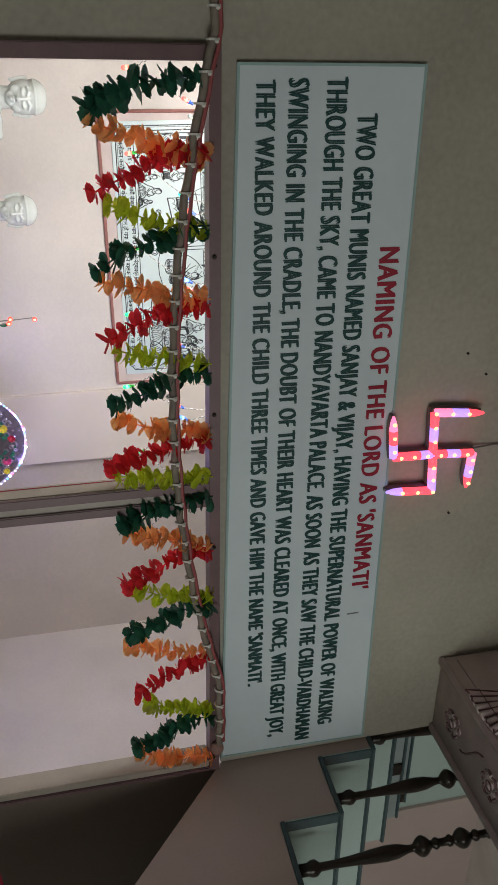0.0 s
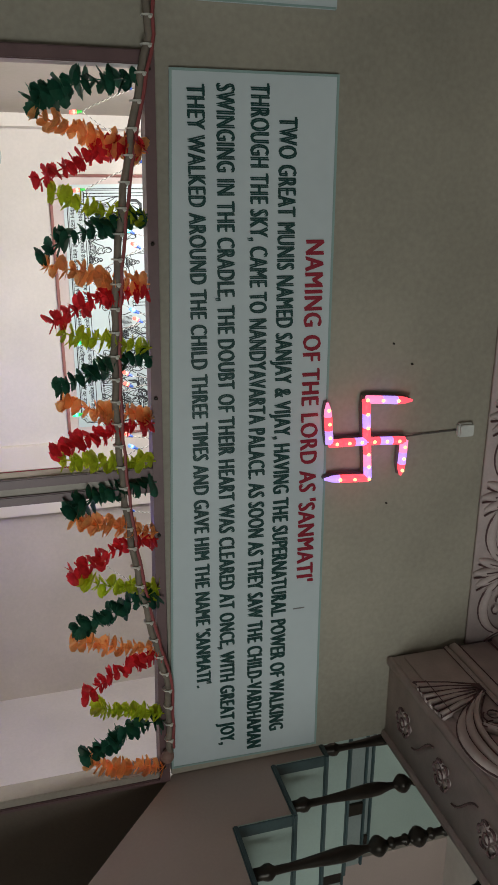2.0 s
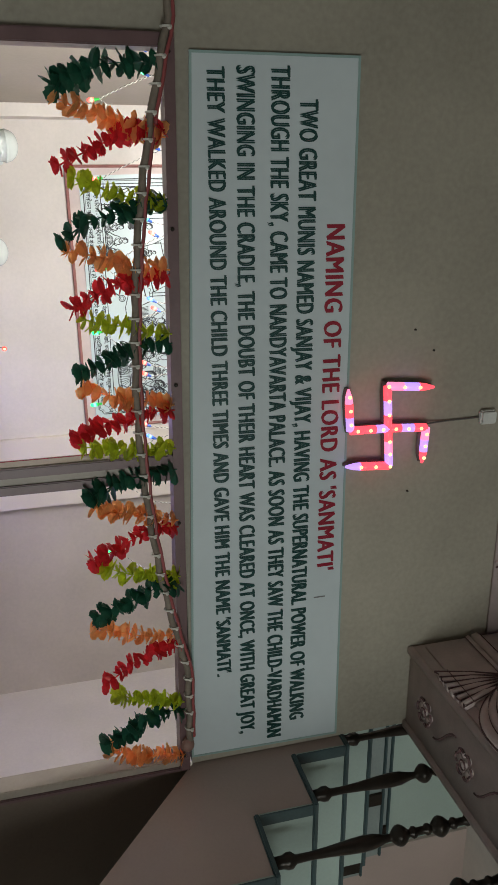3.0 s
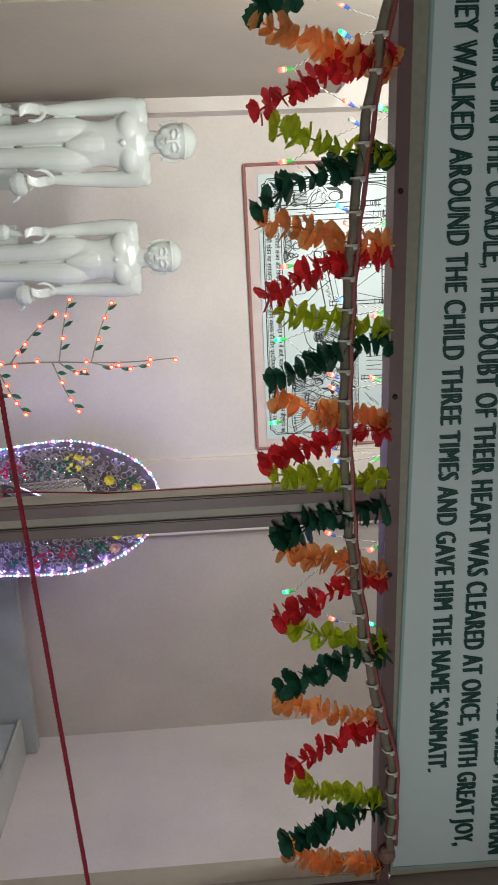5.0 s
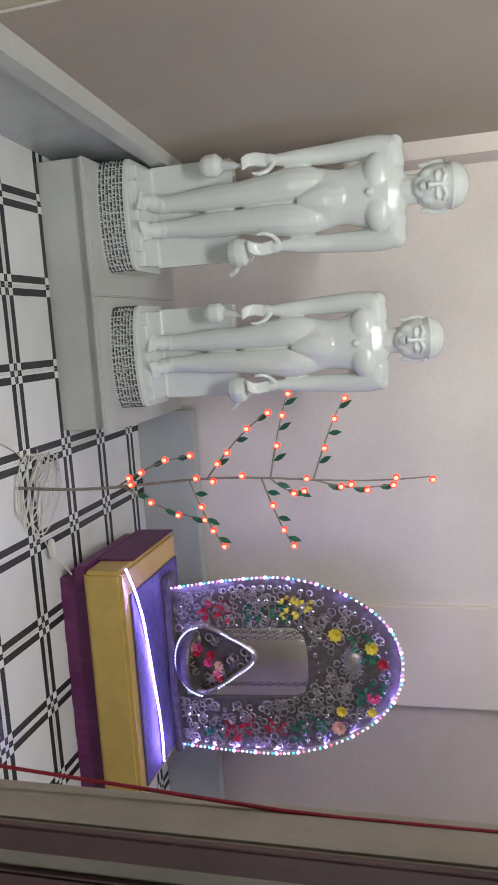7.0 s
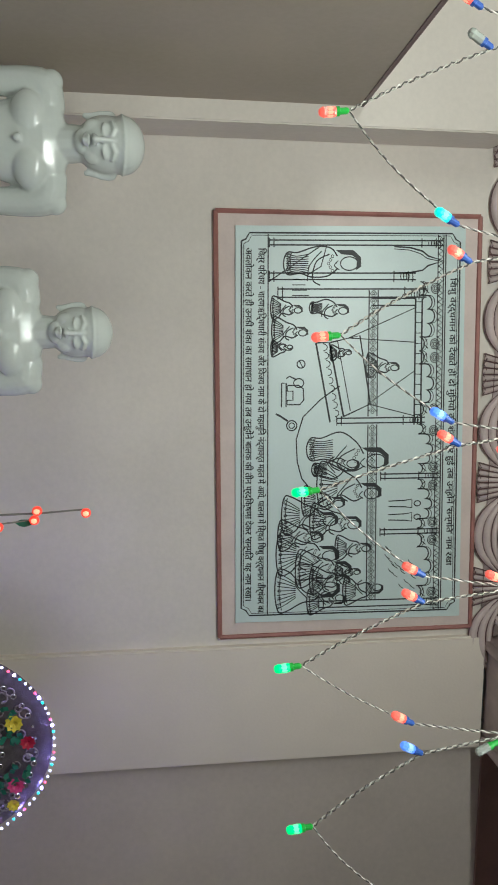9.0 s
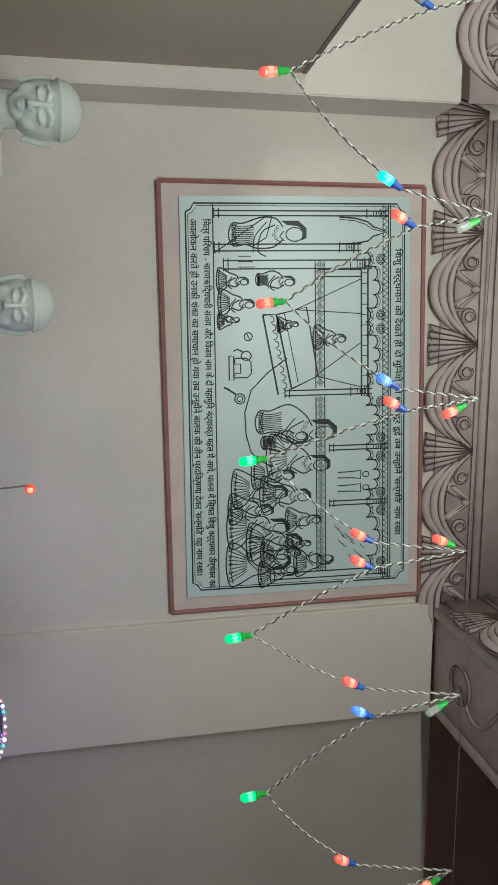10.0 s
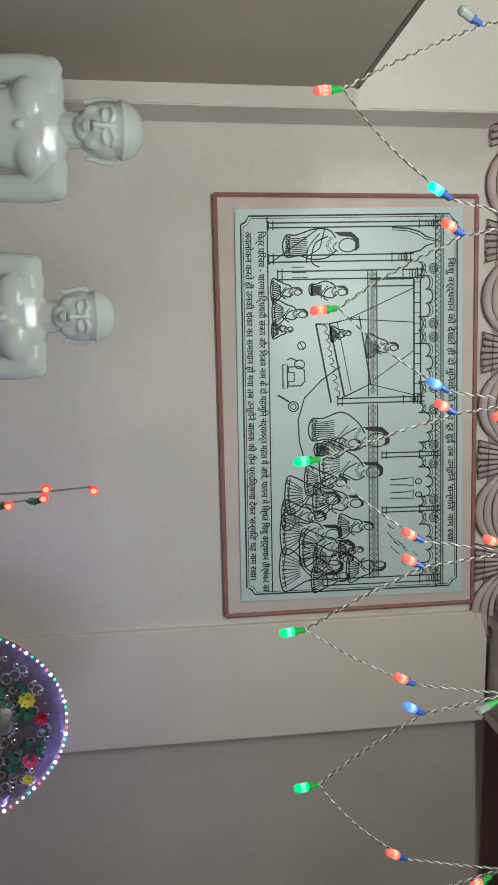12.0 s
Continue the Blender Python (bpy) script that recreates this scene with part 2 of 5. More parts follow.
def text_mesh(body, size, bold, m, width=None, gap=1.0, heavy=0.0):
    """Flat lettering as a mesh, scaled to a width, laid by the matrix m (x along the line, y up)."""
    cu = bpy.data.curves.new("line", "FONT")
    cu.body, cu.size, cu.offset, cu.extrude = body, size, bold, 0.0008
    cu.resolution_u, cu.space_character = 3, gap
    ob = bpy.data.objects.new("line", cu)
    scene.collection.objects.link(ob)
    bpy.context.view_layer.update()
    me = bpy.data.meshes.new_from_object(ob.evaluated_get(bpy.context.evaluated_depsgraph_get()))
    bpy.data.objects.remove(ob)
    xs = [v.co.x for v in me.vertices]
    bm = bmesh.new()
    bm.from_mesh(me)
    if xs and width:
        k = width / (max(xs) - min(xs))
        for v in bm.verts:
            v.co.x = (v.co.x - min(xs)) * k
    if heavy:
        twin = bmesh.ops.duplicate(bm, geom=bm.verts[:] + bm.edges[:] + bm.faces[:])
        for v in twin["geom"]:
            if isinstance(v, bmesh.types.BMVert):
                v.co += Vector((heavy, 0.3 * heavy, 0.0003))
    bm.transform(m)
    return bm


# ---- large structure ----
CEIL_Z, FY, BY = 3.6, 2.17, 5.03
bm = bmesh.new()
box(bm, -3.6, 4.6, -2.6, 5.3, -0.12, -0.008)
floor = structure("floor", bm, GROUT, "tiled floor with white and black patterned tiles", "floor")
bm = bmesh.new()
box(bm, -3.6, 4.6, -2.6, 5.3, CEIL_Z, CEIL_Z + 0.1)
structure("ceiling", bm, CEIL, "plain painted ceiling", "ceiling")
bm = bmesh.new()
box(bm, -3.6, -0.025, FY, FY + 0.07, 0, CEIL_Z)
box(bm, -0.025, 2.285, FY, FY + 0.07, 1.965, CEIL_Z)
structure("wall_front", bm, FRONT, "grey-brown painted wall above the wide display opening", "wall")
bm = bmesh.new()
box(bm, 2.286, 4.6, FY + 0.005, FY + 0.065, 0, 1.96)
structure("wall_under_stair", bm, STAIR_SHADE, "umber wall below the stair, darkened as its shadow", "wall")
bm = bmesh.new()
box(bm, -3.6, 1.945, BY, BY + 0.1, 0, CEIL_Z)
structure("wall_back", bm, PINK, "pale pink painted back wall of the display bay", "wall")
bm = bmesh.new()
box(bm, 2.42, 4.6, BY + 0.06, BY + 0.16, 0, CEIL_Z)
structure("wall_back_recess", bm, RECESS, "pink wall set back beside the pilaster, its dimmer light put into the colour", "wall")
bm = bmesh.new()
box(bm, 1.935, 2.432, BY - 0.03, BY + 0.2, 0.0, 2.935, 0.006)
structure("pilaster", bm, CREAM, "cream painted shallow pilaster under the carved beam", "pilaster")
bm = bmesh.new()
box(bm, -0.62, -0.0125, 4.80, BY - 0.001, 0.3, 2.86, 0.005)
structure("pier", bm, PINK, "pale pink painted pier standing proud of the back wall", "pier")
bm = bmesh.new()
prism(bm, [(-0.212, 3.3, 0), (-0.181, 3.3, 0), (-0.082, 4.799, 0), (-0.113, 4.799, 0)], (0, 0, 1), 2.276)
structure("wall_partition", bm, TAN, "partition wall between two display bays, browner and darkened for weak light", "wall")
bm = bmesh.new()
prism(bm, [(-0.215, 3.298, 2.2765), (-0.178, 3.298, 2.2765), (-0.0795, 4.798, 2.2765), (-0.116, 4.798, 2.2765)], (0, 0, 1), 0.0145)
structure("trim_partition", bm, FRAME, "dark painted strip along the top of the partition", "trim")
bm = bmesh.new()
box(bm, 3.92, 4.0, 2.9, BY + 0.06, 0, CEIL_Z)
structure("wall_east", bm, PINK, "pale pink painted side wall", "wall")
# end walls out of view, added to close the room off
for nm, b in (("wall_west", (-3.7, -3.6, -2.6, 5.3)), ("wall_east_outer", (4.6, 4.7, -2.6, 5.3))):
    bm = bmesh.new()
    box(bm, *b, 0, CEIL_Z)
    structure(nm, bm, PINK, "plain unseen end wall closing the room", "wall")
# unseen rear wall; its opening only makes room for the fill lamp
bm = bmesh.new()
box(bm, -3.6, 1.4, -2.7, -2.6, 0, CEIL_Z)
box(bm, 3.0, 4.6, -2.7, -2.6, 0, CEIL_Z)
box(bm, 1.4, 3.0, -2.7, -2.6, 0, 0.55)
box(bm, 1.4, 3.0, -2.7, -2.6, 1.85, CEIL_Z)
structure("wall_rear", bm, FRONT, "plain unseen rear wall with an opening made for the fill lamp", "wall")
# band under the ceiling of the recess, coloured as the beam's shadow
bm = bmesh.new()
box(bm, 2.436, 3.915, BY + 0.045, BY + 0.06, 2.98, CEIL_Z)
structure("trim_dark_band", bm, BROWN, "dark brown band painted as beam shadow at the top of the wall", "trim")
# marble dado slabs
bm = bmesh.new()
box(bm, 0.97, 3.915, BY - 0.11, BY - 0.031, 0, 0.27, 0.004)
structure("baseboard", bm, DADO, "grey marble dado slab along the foot of the wall", "baseboard")
bm = bmesh.new()
prism(bm, [(-0.180, 3.32, 0), (-0.128, 3.32, 0), (-0.050, 4.79, 0), (-0.082, 4.79, 0)], (0, 0, 1), 0.335)
structure("baseboard_partition", bm, DADO, "pale marble dado along the partition", "baseboard")
bm = bmesh.new()
prism(bm, [(-0.180, 3.30, 0.336), (-0.110, 3.30, 0.336), (-0.030, 4.79, 0.336), (-0.082, 4.79, 0.336)], (0, 0, 1), 0.064)
structure("trim_coping", bm, MARBLE, "white marble coping on the dado", "trim")
# ledge for the statues
ledge = thing("marble_ledge", (0.45, 4.5, 0), "low white marble ledge carrying the two statues", "ledge")
bm = bmesh.new()
box(bm, -0.044, 0.955, 4.195, BY - 0.002, 0, 0.175)
part("riser", bm, MARBLE, ledge)
bm = bmesh.new()
box(bm, -0.044, 0.455, 4.168, BY - 0.002, 0.176, 0.197, 0.006)
part("slab", bm, MARBLE, ledge)
bm = bmesh.new()
box(bm, 0.457, 0.972, 4.168, BY - 0.002, 0.176, 0.197, 0.006)
part("slab", bm, MARBLE, ledge)
ledge_b = thing("marble_ledge", (3.78, 4.3, 0), "low white marble ledge along the side wall", "ledge")
bm = bmesh.new()
box(bm, 3.66, 3.915, 2.9, 4.90, 0, 0.175)
part("riser", bm, DADO, ledge_b)
bm = bmesh.new()
box(bm, 3.63, 3.915, 2.9, 4.91, 0.176, 0.2, 0.006)
part("slab", bm, MARBLE, ledge_b)

# ---- frame of the opening ----
win = thing("display_frame", (1.1, FY, 0), "mauve-brown enamelled frame around the open display bay", "frame")
bm = bmesh.new()
prism(bm, [(-0.025, FY - 0.03, 1.943), (2.285, FY - 0.03, 1.919), (2.285, FY - 0.03, 1.953), (-0.025, FY - 0.03, 1.972)], (0, 1, 0), 0.07)
part("top_rail", bm, FRAME, win)
bm = bmesh.new()
box(bm, -0.025, 0.010, FY - 0.028, FY + 0.05, 0, 1.942, 0.003)
part("jamb", bm, FRAME, win)
bm = bmesh.new()
box(bm, 2.238, 2.268, FY - 0.028, FY + 0.05, 0, 1.918, 0.003)
part("jamb", bm, FRAME_L, win)
bm = bmesh.new()
box(bm, 2.2685, 2.285, FY - 0.032, FY + 0.05, 0, 1.918, 0.003)
part("jamb", bm, FRAME, win)
mull = None
bm = bmesh.new()
box(bm, 1.113, 1.195, FY - 0.022, FY + 0.045, 0, 1.930, 0.003)
mull = part("mullion", bm, FRAME_L, win)
for x0, x1 in ((1.115, 1.145), (1.168, 1.197)):
    bm = bmesh.new()
    box(bm, x0, x1, FY - 0.032, FY - 0.021, 0, 1.930, 0.003)
    part("bead", bm, FRAME, mull)
for k in range(6):
    x = 0.02 + k * 0.44
    bm = bmesh.new()
    lathe(bm, [(0.006, 0), (0.006, 0.004), (0.003, 0.006)], (x, FY - 0.031, 1.955 - 0.0095 * x), 8, Vector((0, -1, 0)))
    part("screw", bm, IRON, win)

# ---- stair beside the opening ----
SX, RUN, RISE = 2.29, 0.235, 0.205
stair = thing("staircase", (2.6, 1.2, 0), "pink plastered stair with grey treads rising past the opening", "staircase")
pts = [(SX, 2.60, 2.335), (SX, 2.60, 2.72)]
for k in range(2, -11, -1):
    y0, z = 1.885 + RUN * k, 2.315 + RISE * k
    y1 = y0 + RUN
    pts += [(SX, min(y1, 2.598), z), (SX, y0, z)]
pts += [(SX, y0, 0.0), (SX, y0 + 0.35, 0.0)]
bm = bmesh.new()
prism(bm, pts, (1, 0, 0), 0.10)
part("stringer", bm, STAIR_P, stair)
bm = bmesh.new()
prism(bm, [(SX + 0.75, p[1], p[2]) for p in pts], (1, 0, 0), 0.10)
part("stringer", bm, STAIR_P, stair)
for k in range(-10, 3):
    y0, z = 1.885 + RUN * k, 2.315 + RISE * k
    bm = bmesh.new()
    box(bm, SX - 0.008, SX + 0.87, y0 - 0.014, min(y0 + RUN, 2.6), z + 0.001, z + 0.018, 0.004)
    part("tread", bm, TEAL, stair, "tread in teal darkened as its shaded underside")
    bm = bmesh.new()
    box(bm, SX - 0.003, SX + 0.852, y0 - 0.006, y0 - 0.0005, z - RISE + 0.019, z)
    front = part("riser", bm, AQUA, stair, "pale aqua riser")
    bm = bmesh.new()
    box(bm, SX - 0.006, SX + 0.040, y0 - 0.012, y0 - 0.0065, z - RISE + 0.019, z, 0.002)
    part("edge_strip", bm, TEAL, front, "dark teal strip")
def turned(beads):
    """Outline of a turned baluster: a swelling foot, then round beads with rings between them, and a tapered tip."""
    pr = [(0.020, 0), (0.020, 0.03), (0.026, 0.045), (0.026, 0.06), (0.014, 0.075), (0.013, 0.12), (0.016, 0.18), (0.022, 0.25), (0.025, 0.30), (0.023, 0.34), (0.014, 0.375), (0.012, 0.39)]
    for c in beads:
        pr += [(0.012 + 0.022 * math.sin(math.pi * q / 8), c - 0.032 + 0.008 * q) for q in range(9)]
        for g in (0.05, 0.10):
            pr += [(0.013, c + g - 0.012), (0.019, c + g - 0.005), (0.019, c + g + 0.004), (0.013, c + g + 0.011)]
    return pr + [(0.018, 0.86), (0.028, 0.875), (0.026, 0.89), (0.010, 0.955)]


PROFILE = turned((0.43, 0.575, 0.72))
for k in range(-10, 3):
    y0, z = 1.885 + RUN * k, 2.344 + RISE * k
    for x in (SX + 0.07,):
        bm = bmesh.new()
        lathe(bm, PROFILE, (x, y0 + 0.10, z), 14)
        part("baluster", bm, IRON, stair, "dark turned metal baluster", True)
bm = bmesh.new()
tube(bm, [(SX + 0.05, 1.885 + RUN * k + 0.11, 2.344 + RISE * k + 0.955) for k in range(-10, 3)], 0.028, 8)
part("handrail", bm, IRON, stair, "", True)
bm = bmesh.new()
box(bm, 2.30, 4.6, 2.9, 2.98, 2.2, CEIL_Z)
structure("wall_stairwell", bm, AQUA, "pale aqua painted stairwell wall", "wall")
bm = bmesh.new()
box(bm, 3.70, 4.6, 2.88, 2.899, 2.2, CEIL_Z)
structure("wall_stairwell_panel", bm, STAIR_P, "pink painted panel on the stairwell wall", "wall")
# far flight seen between the balusters
far = thing("far_staircase", (3.4, 2.6, 1.9), "grey-green upper stair flight with dark tread ends", "staircase")
for k, (z0, z1) in enumerate(((2.52, 2.675), (2.69, 2.80), (2.82, 2.95), (2.965, 3.06), (3.072, 3.105))):
    bm = bmesh.new()
    box(bm, 2.55, 3.98 - 0.09 * k, 2.80 + 0.018 * k, 2.895, z0, z1, 0.004)
    step = part("riser", bm, TREAD, far, "pale grey-green riser")
    bm = bmesh.new()
    box(bm, 2.55, 3.98 - 0.09 * k, 2.79 + 0.018 * k, 2.895, z1 + 0.0005, z1 + 0.0135, 0.003)
    part("tread", bm, TEAL, far)
    bm = bmesh.new()
    x0 = 3.85 - 0.32 * (k % 2) - 0.08 * k
    box(bm, x0, x0 + 0.075, 2.785 + 0.018 * k, 2.7995 + 0.018 * k, z0 + 0.006, z1 - 0.004, 0.003)
    part("nosing_end", bm, IRON, step)


# ---- carved plaster ----
def arc(c, r, a0, a1, n, u, v, ru=1.0):
    return [Vector(c) + u * (ru * r * math.cos(radians(a0 + (a1 - a0) * i / n))) + v * (r * math.sin(radians(a0 + (a1 - a0) * i / n))) for i in range(n + 1)]


def shell(bm, lines, o, u, v, n, w, h):
    """A fan of ridges: narrow at the top, broad and scalloped at its foot."""
    k = 6
    for i in range(k):
        s = (i + 0.5) / k - 0.5
        top = o + v * h + u * (s * w * 0.18)
        foot = o + u * (s * w * 1.0) + v * (0.02 * abs(s))
        mid = (top + foot) / 2 + n * 0.012
        tube(bm, [foot + n * 0.006, mid, top + n * 0.012], [w * 0.085, w * 0.075, w * 0.03], 6)
    for i in range(k + 1):
        s = i / k - 0.5
        tube(lines, [o + u * (s * w) + n * 0.018, o + v * h * 0.55 + u * (s * w * 0.6) + n * 0.022, o + v * h + u * (s * w * 0.18) + n * 0.024], 0.0028, 4)
    tube(lines, [o + u * (w * (i / 8 - 0.5)) + v * (0.012 if i % 2 else 0) + n * 0.016 for i in range(9)], 0.003, 4)
    tube(lines, [o + u * (w * (i / 8 - 0.5) * 0.88) + v * (h * 0.2) + n * 0.024 for i in range(9)], 0.002, 4)


def frieze(name, o, u, v, n, length, period, height, label, lead=0.0):
    """A run of carved shells and scrolls: o is its lower start, u along, v up, n outwards."""
    o, u, v, n = Vector(o), Vector(u).normalized(), Vector(v).normalized(), Vector(n).normalized()
    body, lines = bmesh.new(), bmesh.new()
    prism(body, [o + v * 0.05, o + u * length + v * 0.05, o + u * length + v * height, o + v * height], n, 0.012)
    k = 0
    while (k + 0.6) * period < length + lead:
        c = o + u * ((k + 0.5) * period - lead)
        w = period
        shell(body, lines, c, u, v, n, w * 0.38, height * 0.42)
        if (k + (1.0 if lead else 1.5)) * period < length + lead:
            d = c + u * (w * 0.5)
            # swag of three rolls hung between the shells
            for drop, dr, t in ((0.185, 0.017, 0.010), (0.152, 0.015, 0.018), (0.121, 0.011, 0.022)):
                p = [d + u * (w * 0.47 * q) + v * (0.20 - drop * (1 - abs(q) ** 2.3)) for q in [i / 9 - 1 for i in range(19)]]
                tube(body, [q + n * t for q in p], [dr * (0.40 + 0.75 * math.sin(math.pi * i / 18)) for i in range(19)], 7)
                tube(lines, [q + n * (t + 0.002) - v * dr * 1.18 for q in p], 0.0034, 4)
            p = [d + u * (w * 0.44 * q) + v * (0.20 - 0.100 * (1 - abs(q) ** 2.3)) + n * 0.016 for q in [i / 9 - 1 for i in range(19)]]
            tube(lines, p, 0.003, 4)
            # pair of curling leaves inside it
            for sgn in (-1, 1):
                p = [d + u * (sgn * w * (0.02 + 0.15 * s + 0.05 * math.sin(3.1 * s))) + v * (0.198 - 0.085 * math.sin(2.4 * s)) + n * 0.016 for s in [i / 10 for i in range(11)]]
                tube(body, p, [0.005 + 0.015 * math.sin(math.pi * (0.1 + 0.85 * i / 10)) for i in range(11)], 7)
                tube(lines, [q + n * 0.012 - v * 0.014 for q in p], 0.003, 4)
                tube(lines, [q + n * 0.017 for q in p], 0.0022, 4)
                p = arc(d + u * (sgn * w * 0.245) + v * 0.168, 0.020, 90, 440, 12, u * sgn, v)
                tube(body, [q + n * 0.012 for q in p], [0.012 - 0.0006 * i for i in range(13)], 6)
                tube(lines, [q + n * 0.023 for q in p], 0.0026, 4)
                p = arc(d + u * (sgn * w * 0.245) + v * 0.168, 0.033, 60, 330, 12, u * sgn, v)
                tube(lines, [q + n * 0.012 for q in p], 0.003, 4)
            ball(body, d + v * 0.19 + n * 0.016, 0.019, 10, 7)
        k += 1
    for h, r in ((0.44, 0.012), (0.50, 0.02), (0.86, 0.018), (0.93, 0.014), (0.995, 0.02)):
        tube(body, [o + v * (height * h) + n * 0.012, o + u * length + v * (height * h) + n * 0.012], r, 6)
    for h in (0.425, 0.545):
        tube(lines, [o + v * (height * h) + n * 0.016, o + u * length + v * (height * h) + n * 0.016], 0.0045, 4)
    tube(lines, [o + v * (height * 0.80) + n * 0.014, o + u * length + v * (height * 0.80) + n * 0.014], 0.005, 4)
    ob = tagged(part(name, body, CARVE, None, "", True), label, "cornice", "", "structure")
    gl = part("painted_lines", lines, CARVE_D, ob, "dark mauve lines for painted outlines and shade in the hollows")
    return ob


def rosettes(bm, lines, o, u, v, n, length, step, r):
    k = 0
    while (k + 0.5) * step < length:
        c = Vector(o) + Vector(u) * ((k + 0.5) * step)
        for j in range(6):
            a = 2 * math.pi * j / 6
            q = c + Vector(u) * (r * math.cos(a)) + Vector(v) * (r * math.sin(a))
            ball(bm, q, r * 0.48, 8, 5, (1, 1, 0.22) if abs(Vector(n).z) > 0.5 else (0.22, 1, 1))
            tube(lines, [q + Vector(n) * 0.008 + (Vector(u) * math.cos(t) + Vector(v) * math.sin(t)) * r * 0.5 for t in (a - 1.3, a - 0.6, a, a + 0.6, a + 1.3)], 0.0048, 4)
        tube(lines, [q + Vector(n) * 0.012 for q in arc(c, r * 0.5, 0, 360, 10, Vector(u), Vector(v))], 0.003, 4)
        ball(bm, c, r * 0.4, 8, 5)
        p = [c + Vector(u) * (step * s) + Vector(v) * (r * 1.6 * math.sin(2 * math.pi * s)) + Vector(n) * 0.004 for s in [0.25 + i / 16 for i in range(9)]]
        tube(lines, p, 0.004, 4)
        k += 1


def floral(name, o, u, v, n, length, period, height, label):
    """A dense carved band of five-petalled flowers, finger leaves and tendrils with a lobed lower edge."""
    o, u, v, n = Vector(o), Vector(u).normalized(), Vector(v).normalized(), Vector(n).normalized()
    body, lines = bmesh.new(), bmesh.new()
    prism(body, [o - v * 0.005, o + u * length - v * 0.005, o + u * length + v * height, o + v * height], n, 0.014)
    k = 0
    while (k + 0.5) * period < length:
        c = o + u * ((k + 0.5) * period)
        f = c + v * 0.135 + n * 0.014
        for row in (0, 1):
            f2 = f + v * (0.21 * row) + u * (0.5 * period * row)
            for j in range(5):
                a = 2 * math.pi * j / 5 + 0.3 * row
                q = f2 + u * (0.034 * math.cos(a)) + v * (0.034 * math.sin(a))
                ball(body, q, 0.019, 9, 6)
                tube(lines, [q + n * 0.012 + (u * math.cos(t) + v * math.sin(t)) * 0.021 for t in (a - 1.3, a - 0.6, a, a + 0.6, a + 1.3)], 0.0032, 4)
            ball(body, f2 + n * 0.008, 0.014, 8, 6)
            tube(lines, [q + n * 0.014 for q in arc(f2, 0.015, 0, 360, 10, u, v)], 0.0024, 4)
            for sgn in (-1, 1):
                p = [f2 + u * (sgn * (0.045 + 0.33 * period * s)) + v * (0.055 * math.sin(4.4 * s) - 0.01) for s in [i / 10 for i in range(11)]]
                tube(body, p, [0.005 + 0.010 * math.sin(math.pi * i / 10) for i in range(11)], 6)
                tube(lines, [q + n * 0.010 - v * 0.008 for q in p], 0.003, 4)
        e = o + u * (k * period)
        for j, (du, top, bend) in enumerate(((-0.075, 0.085, -0.035), (-0.038, 0.115, -0.015), (0.0, 0.13, 0.0), (0.038, 0.115, 0.015), (0.075, 0.085, 0.035))):
            p = [e + u * (du * (0.35 + 0.65 * s) + bend * s * s) + v * (0.125 - top * s) + n * 0.016 for s in [i / 6 for i in range(7)]]
            tube(body, p, [0.006, 0.011, 0.016, 0.0185, 0.018, 0.014, 0.006], 7)
            tube(lines, [q + n * 0.004 + u * 0.019 for q in p[1:]], 0.0036, 4)
            tube(lines, [q + n * 0.018 for q in p[1:5]], 0.0022, 4)
        p = arc(c + v * 0.16, period * 0.38, 200, 340, 14, u, v, 1.05)
        tube(body, [q + n * 0.014 for q in p], [0.010 + 0.012 * math.sin(math.pi * i / 14) for i in range(15)], 7)
        tube(lines, [q + n * 0.02 - v * 0.020 for q in p], 0.0036, 4)
        tube(lines, [q + n * 0.02 + v * 0.018 for q in p], 0.003, 4)
        k += 1
    ob = tagged(part(name, body, CARVE, None, "", True), label, "cornice", "", "structure")
    part("painted_lines", lines, CARVE_D, ob, "dark mauve lines for painted outlines and shade in the hollows")
    return ob


X, Y, Z = Vector((1, 0, 0)), Vector((0, 1, 0)), Vector((0, 0, 1))
frieze("trim_cornice_back", (-0.012, BY - 0.002, 2.868), X, Z, -Y, 1.955, 0.437, 0.5, "mauve carved plaster cornice with shells and scrolls", 0.2325)
frieze("trim_cornice_bay", (-0.635, 4.798, 2.835), X, Z, -Y, 0.622, 0.40, 0.5, "mauve carved plaster cornice with shells and scrolls")
floral("trim_cornice_front", (0.15, FY - 0.002, 3.098), X, Z, -Y, 1.79, 0.298, 0.50, "mauve carved plaster cornice on the front wall")
# inner beam on the pilaster
bm, ln = bmesh.new(), bmesh.new()
box(bm, 1.945, 2.43, 2.3, BY - 0.002, 2.945, CEIL_Z - 0.002, 0.01)
for x in (1.975, 2.40):
    box(bm, x - 0.02, x + 0.02, 2.3, BY - 0.032, 2.93, 2.955, 0.004)
for k in range(5):
    y = 4.75 - 0.5 * k
    p = [Vector((2.187 + 0.10 * math.sin(5 * s), y - 0.42 * s, 2.941)) for s in [i / 12 for i in range(13)]]
    tube(bm, p, [0.003 + 0.006 * math.sin(math.pi * i / 12) for i in range(13)], 6)
    tube(ln, [q - Z * 0.006 for q in p], 0.003, 4)
    q = arc((2.187, y, 2.941), 0.08, 0, 420, 16, X, Y)
    tube(bm, q, [0.009 - 0.0004 * i for i in range(17)], 6)
    tube(ln, [a - Z * 0.007 for a in q], 0.003, 4)
beam_in = tagged(part("trim_beam_inner", bm, CARVE, None, "", True), "mauve carved plaster beam inside the display bay", "beam", "", "structure")
part("painted_lines", ln, CARVE_D, beam_in, "dark mauve lines for painted outlines and shade in the hollows")
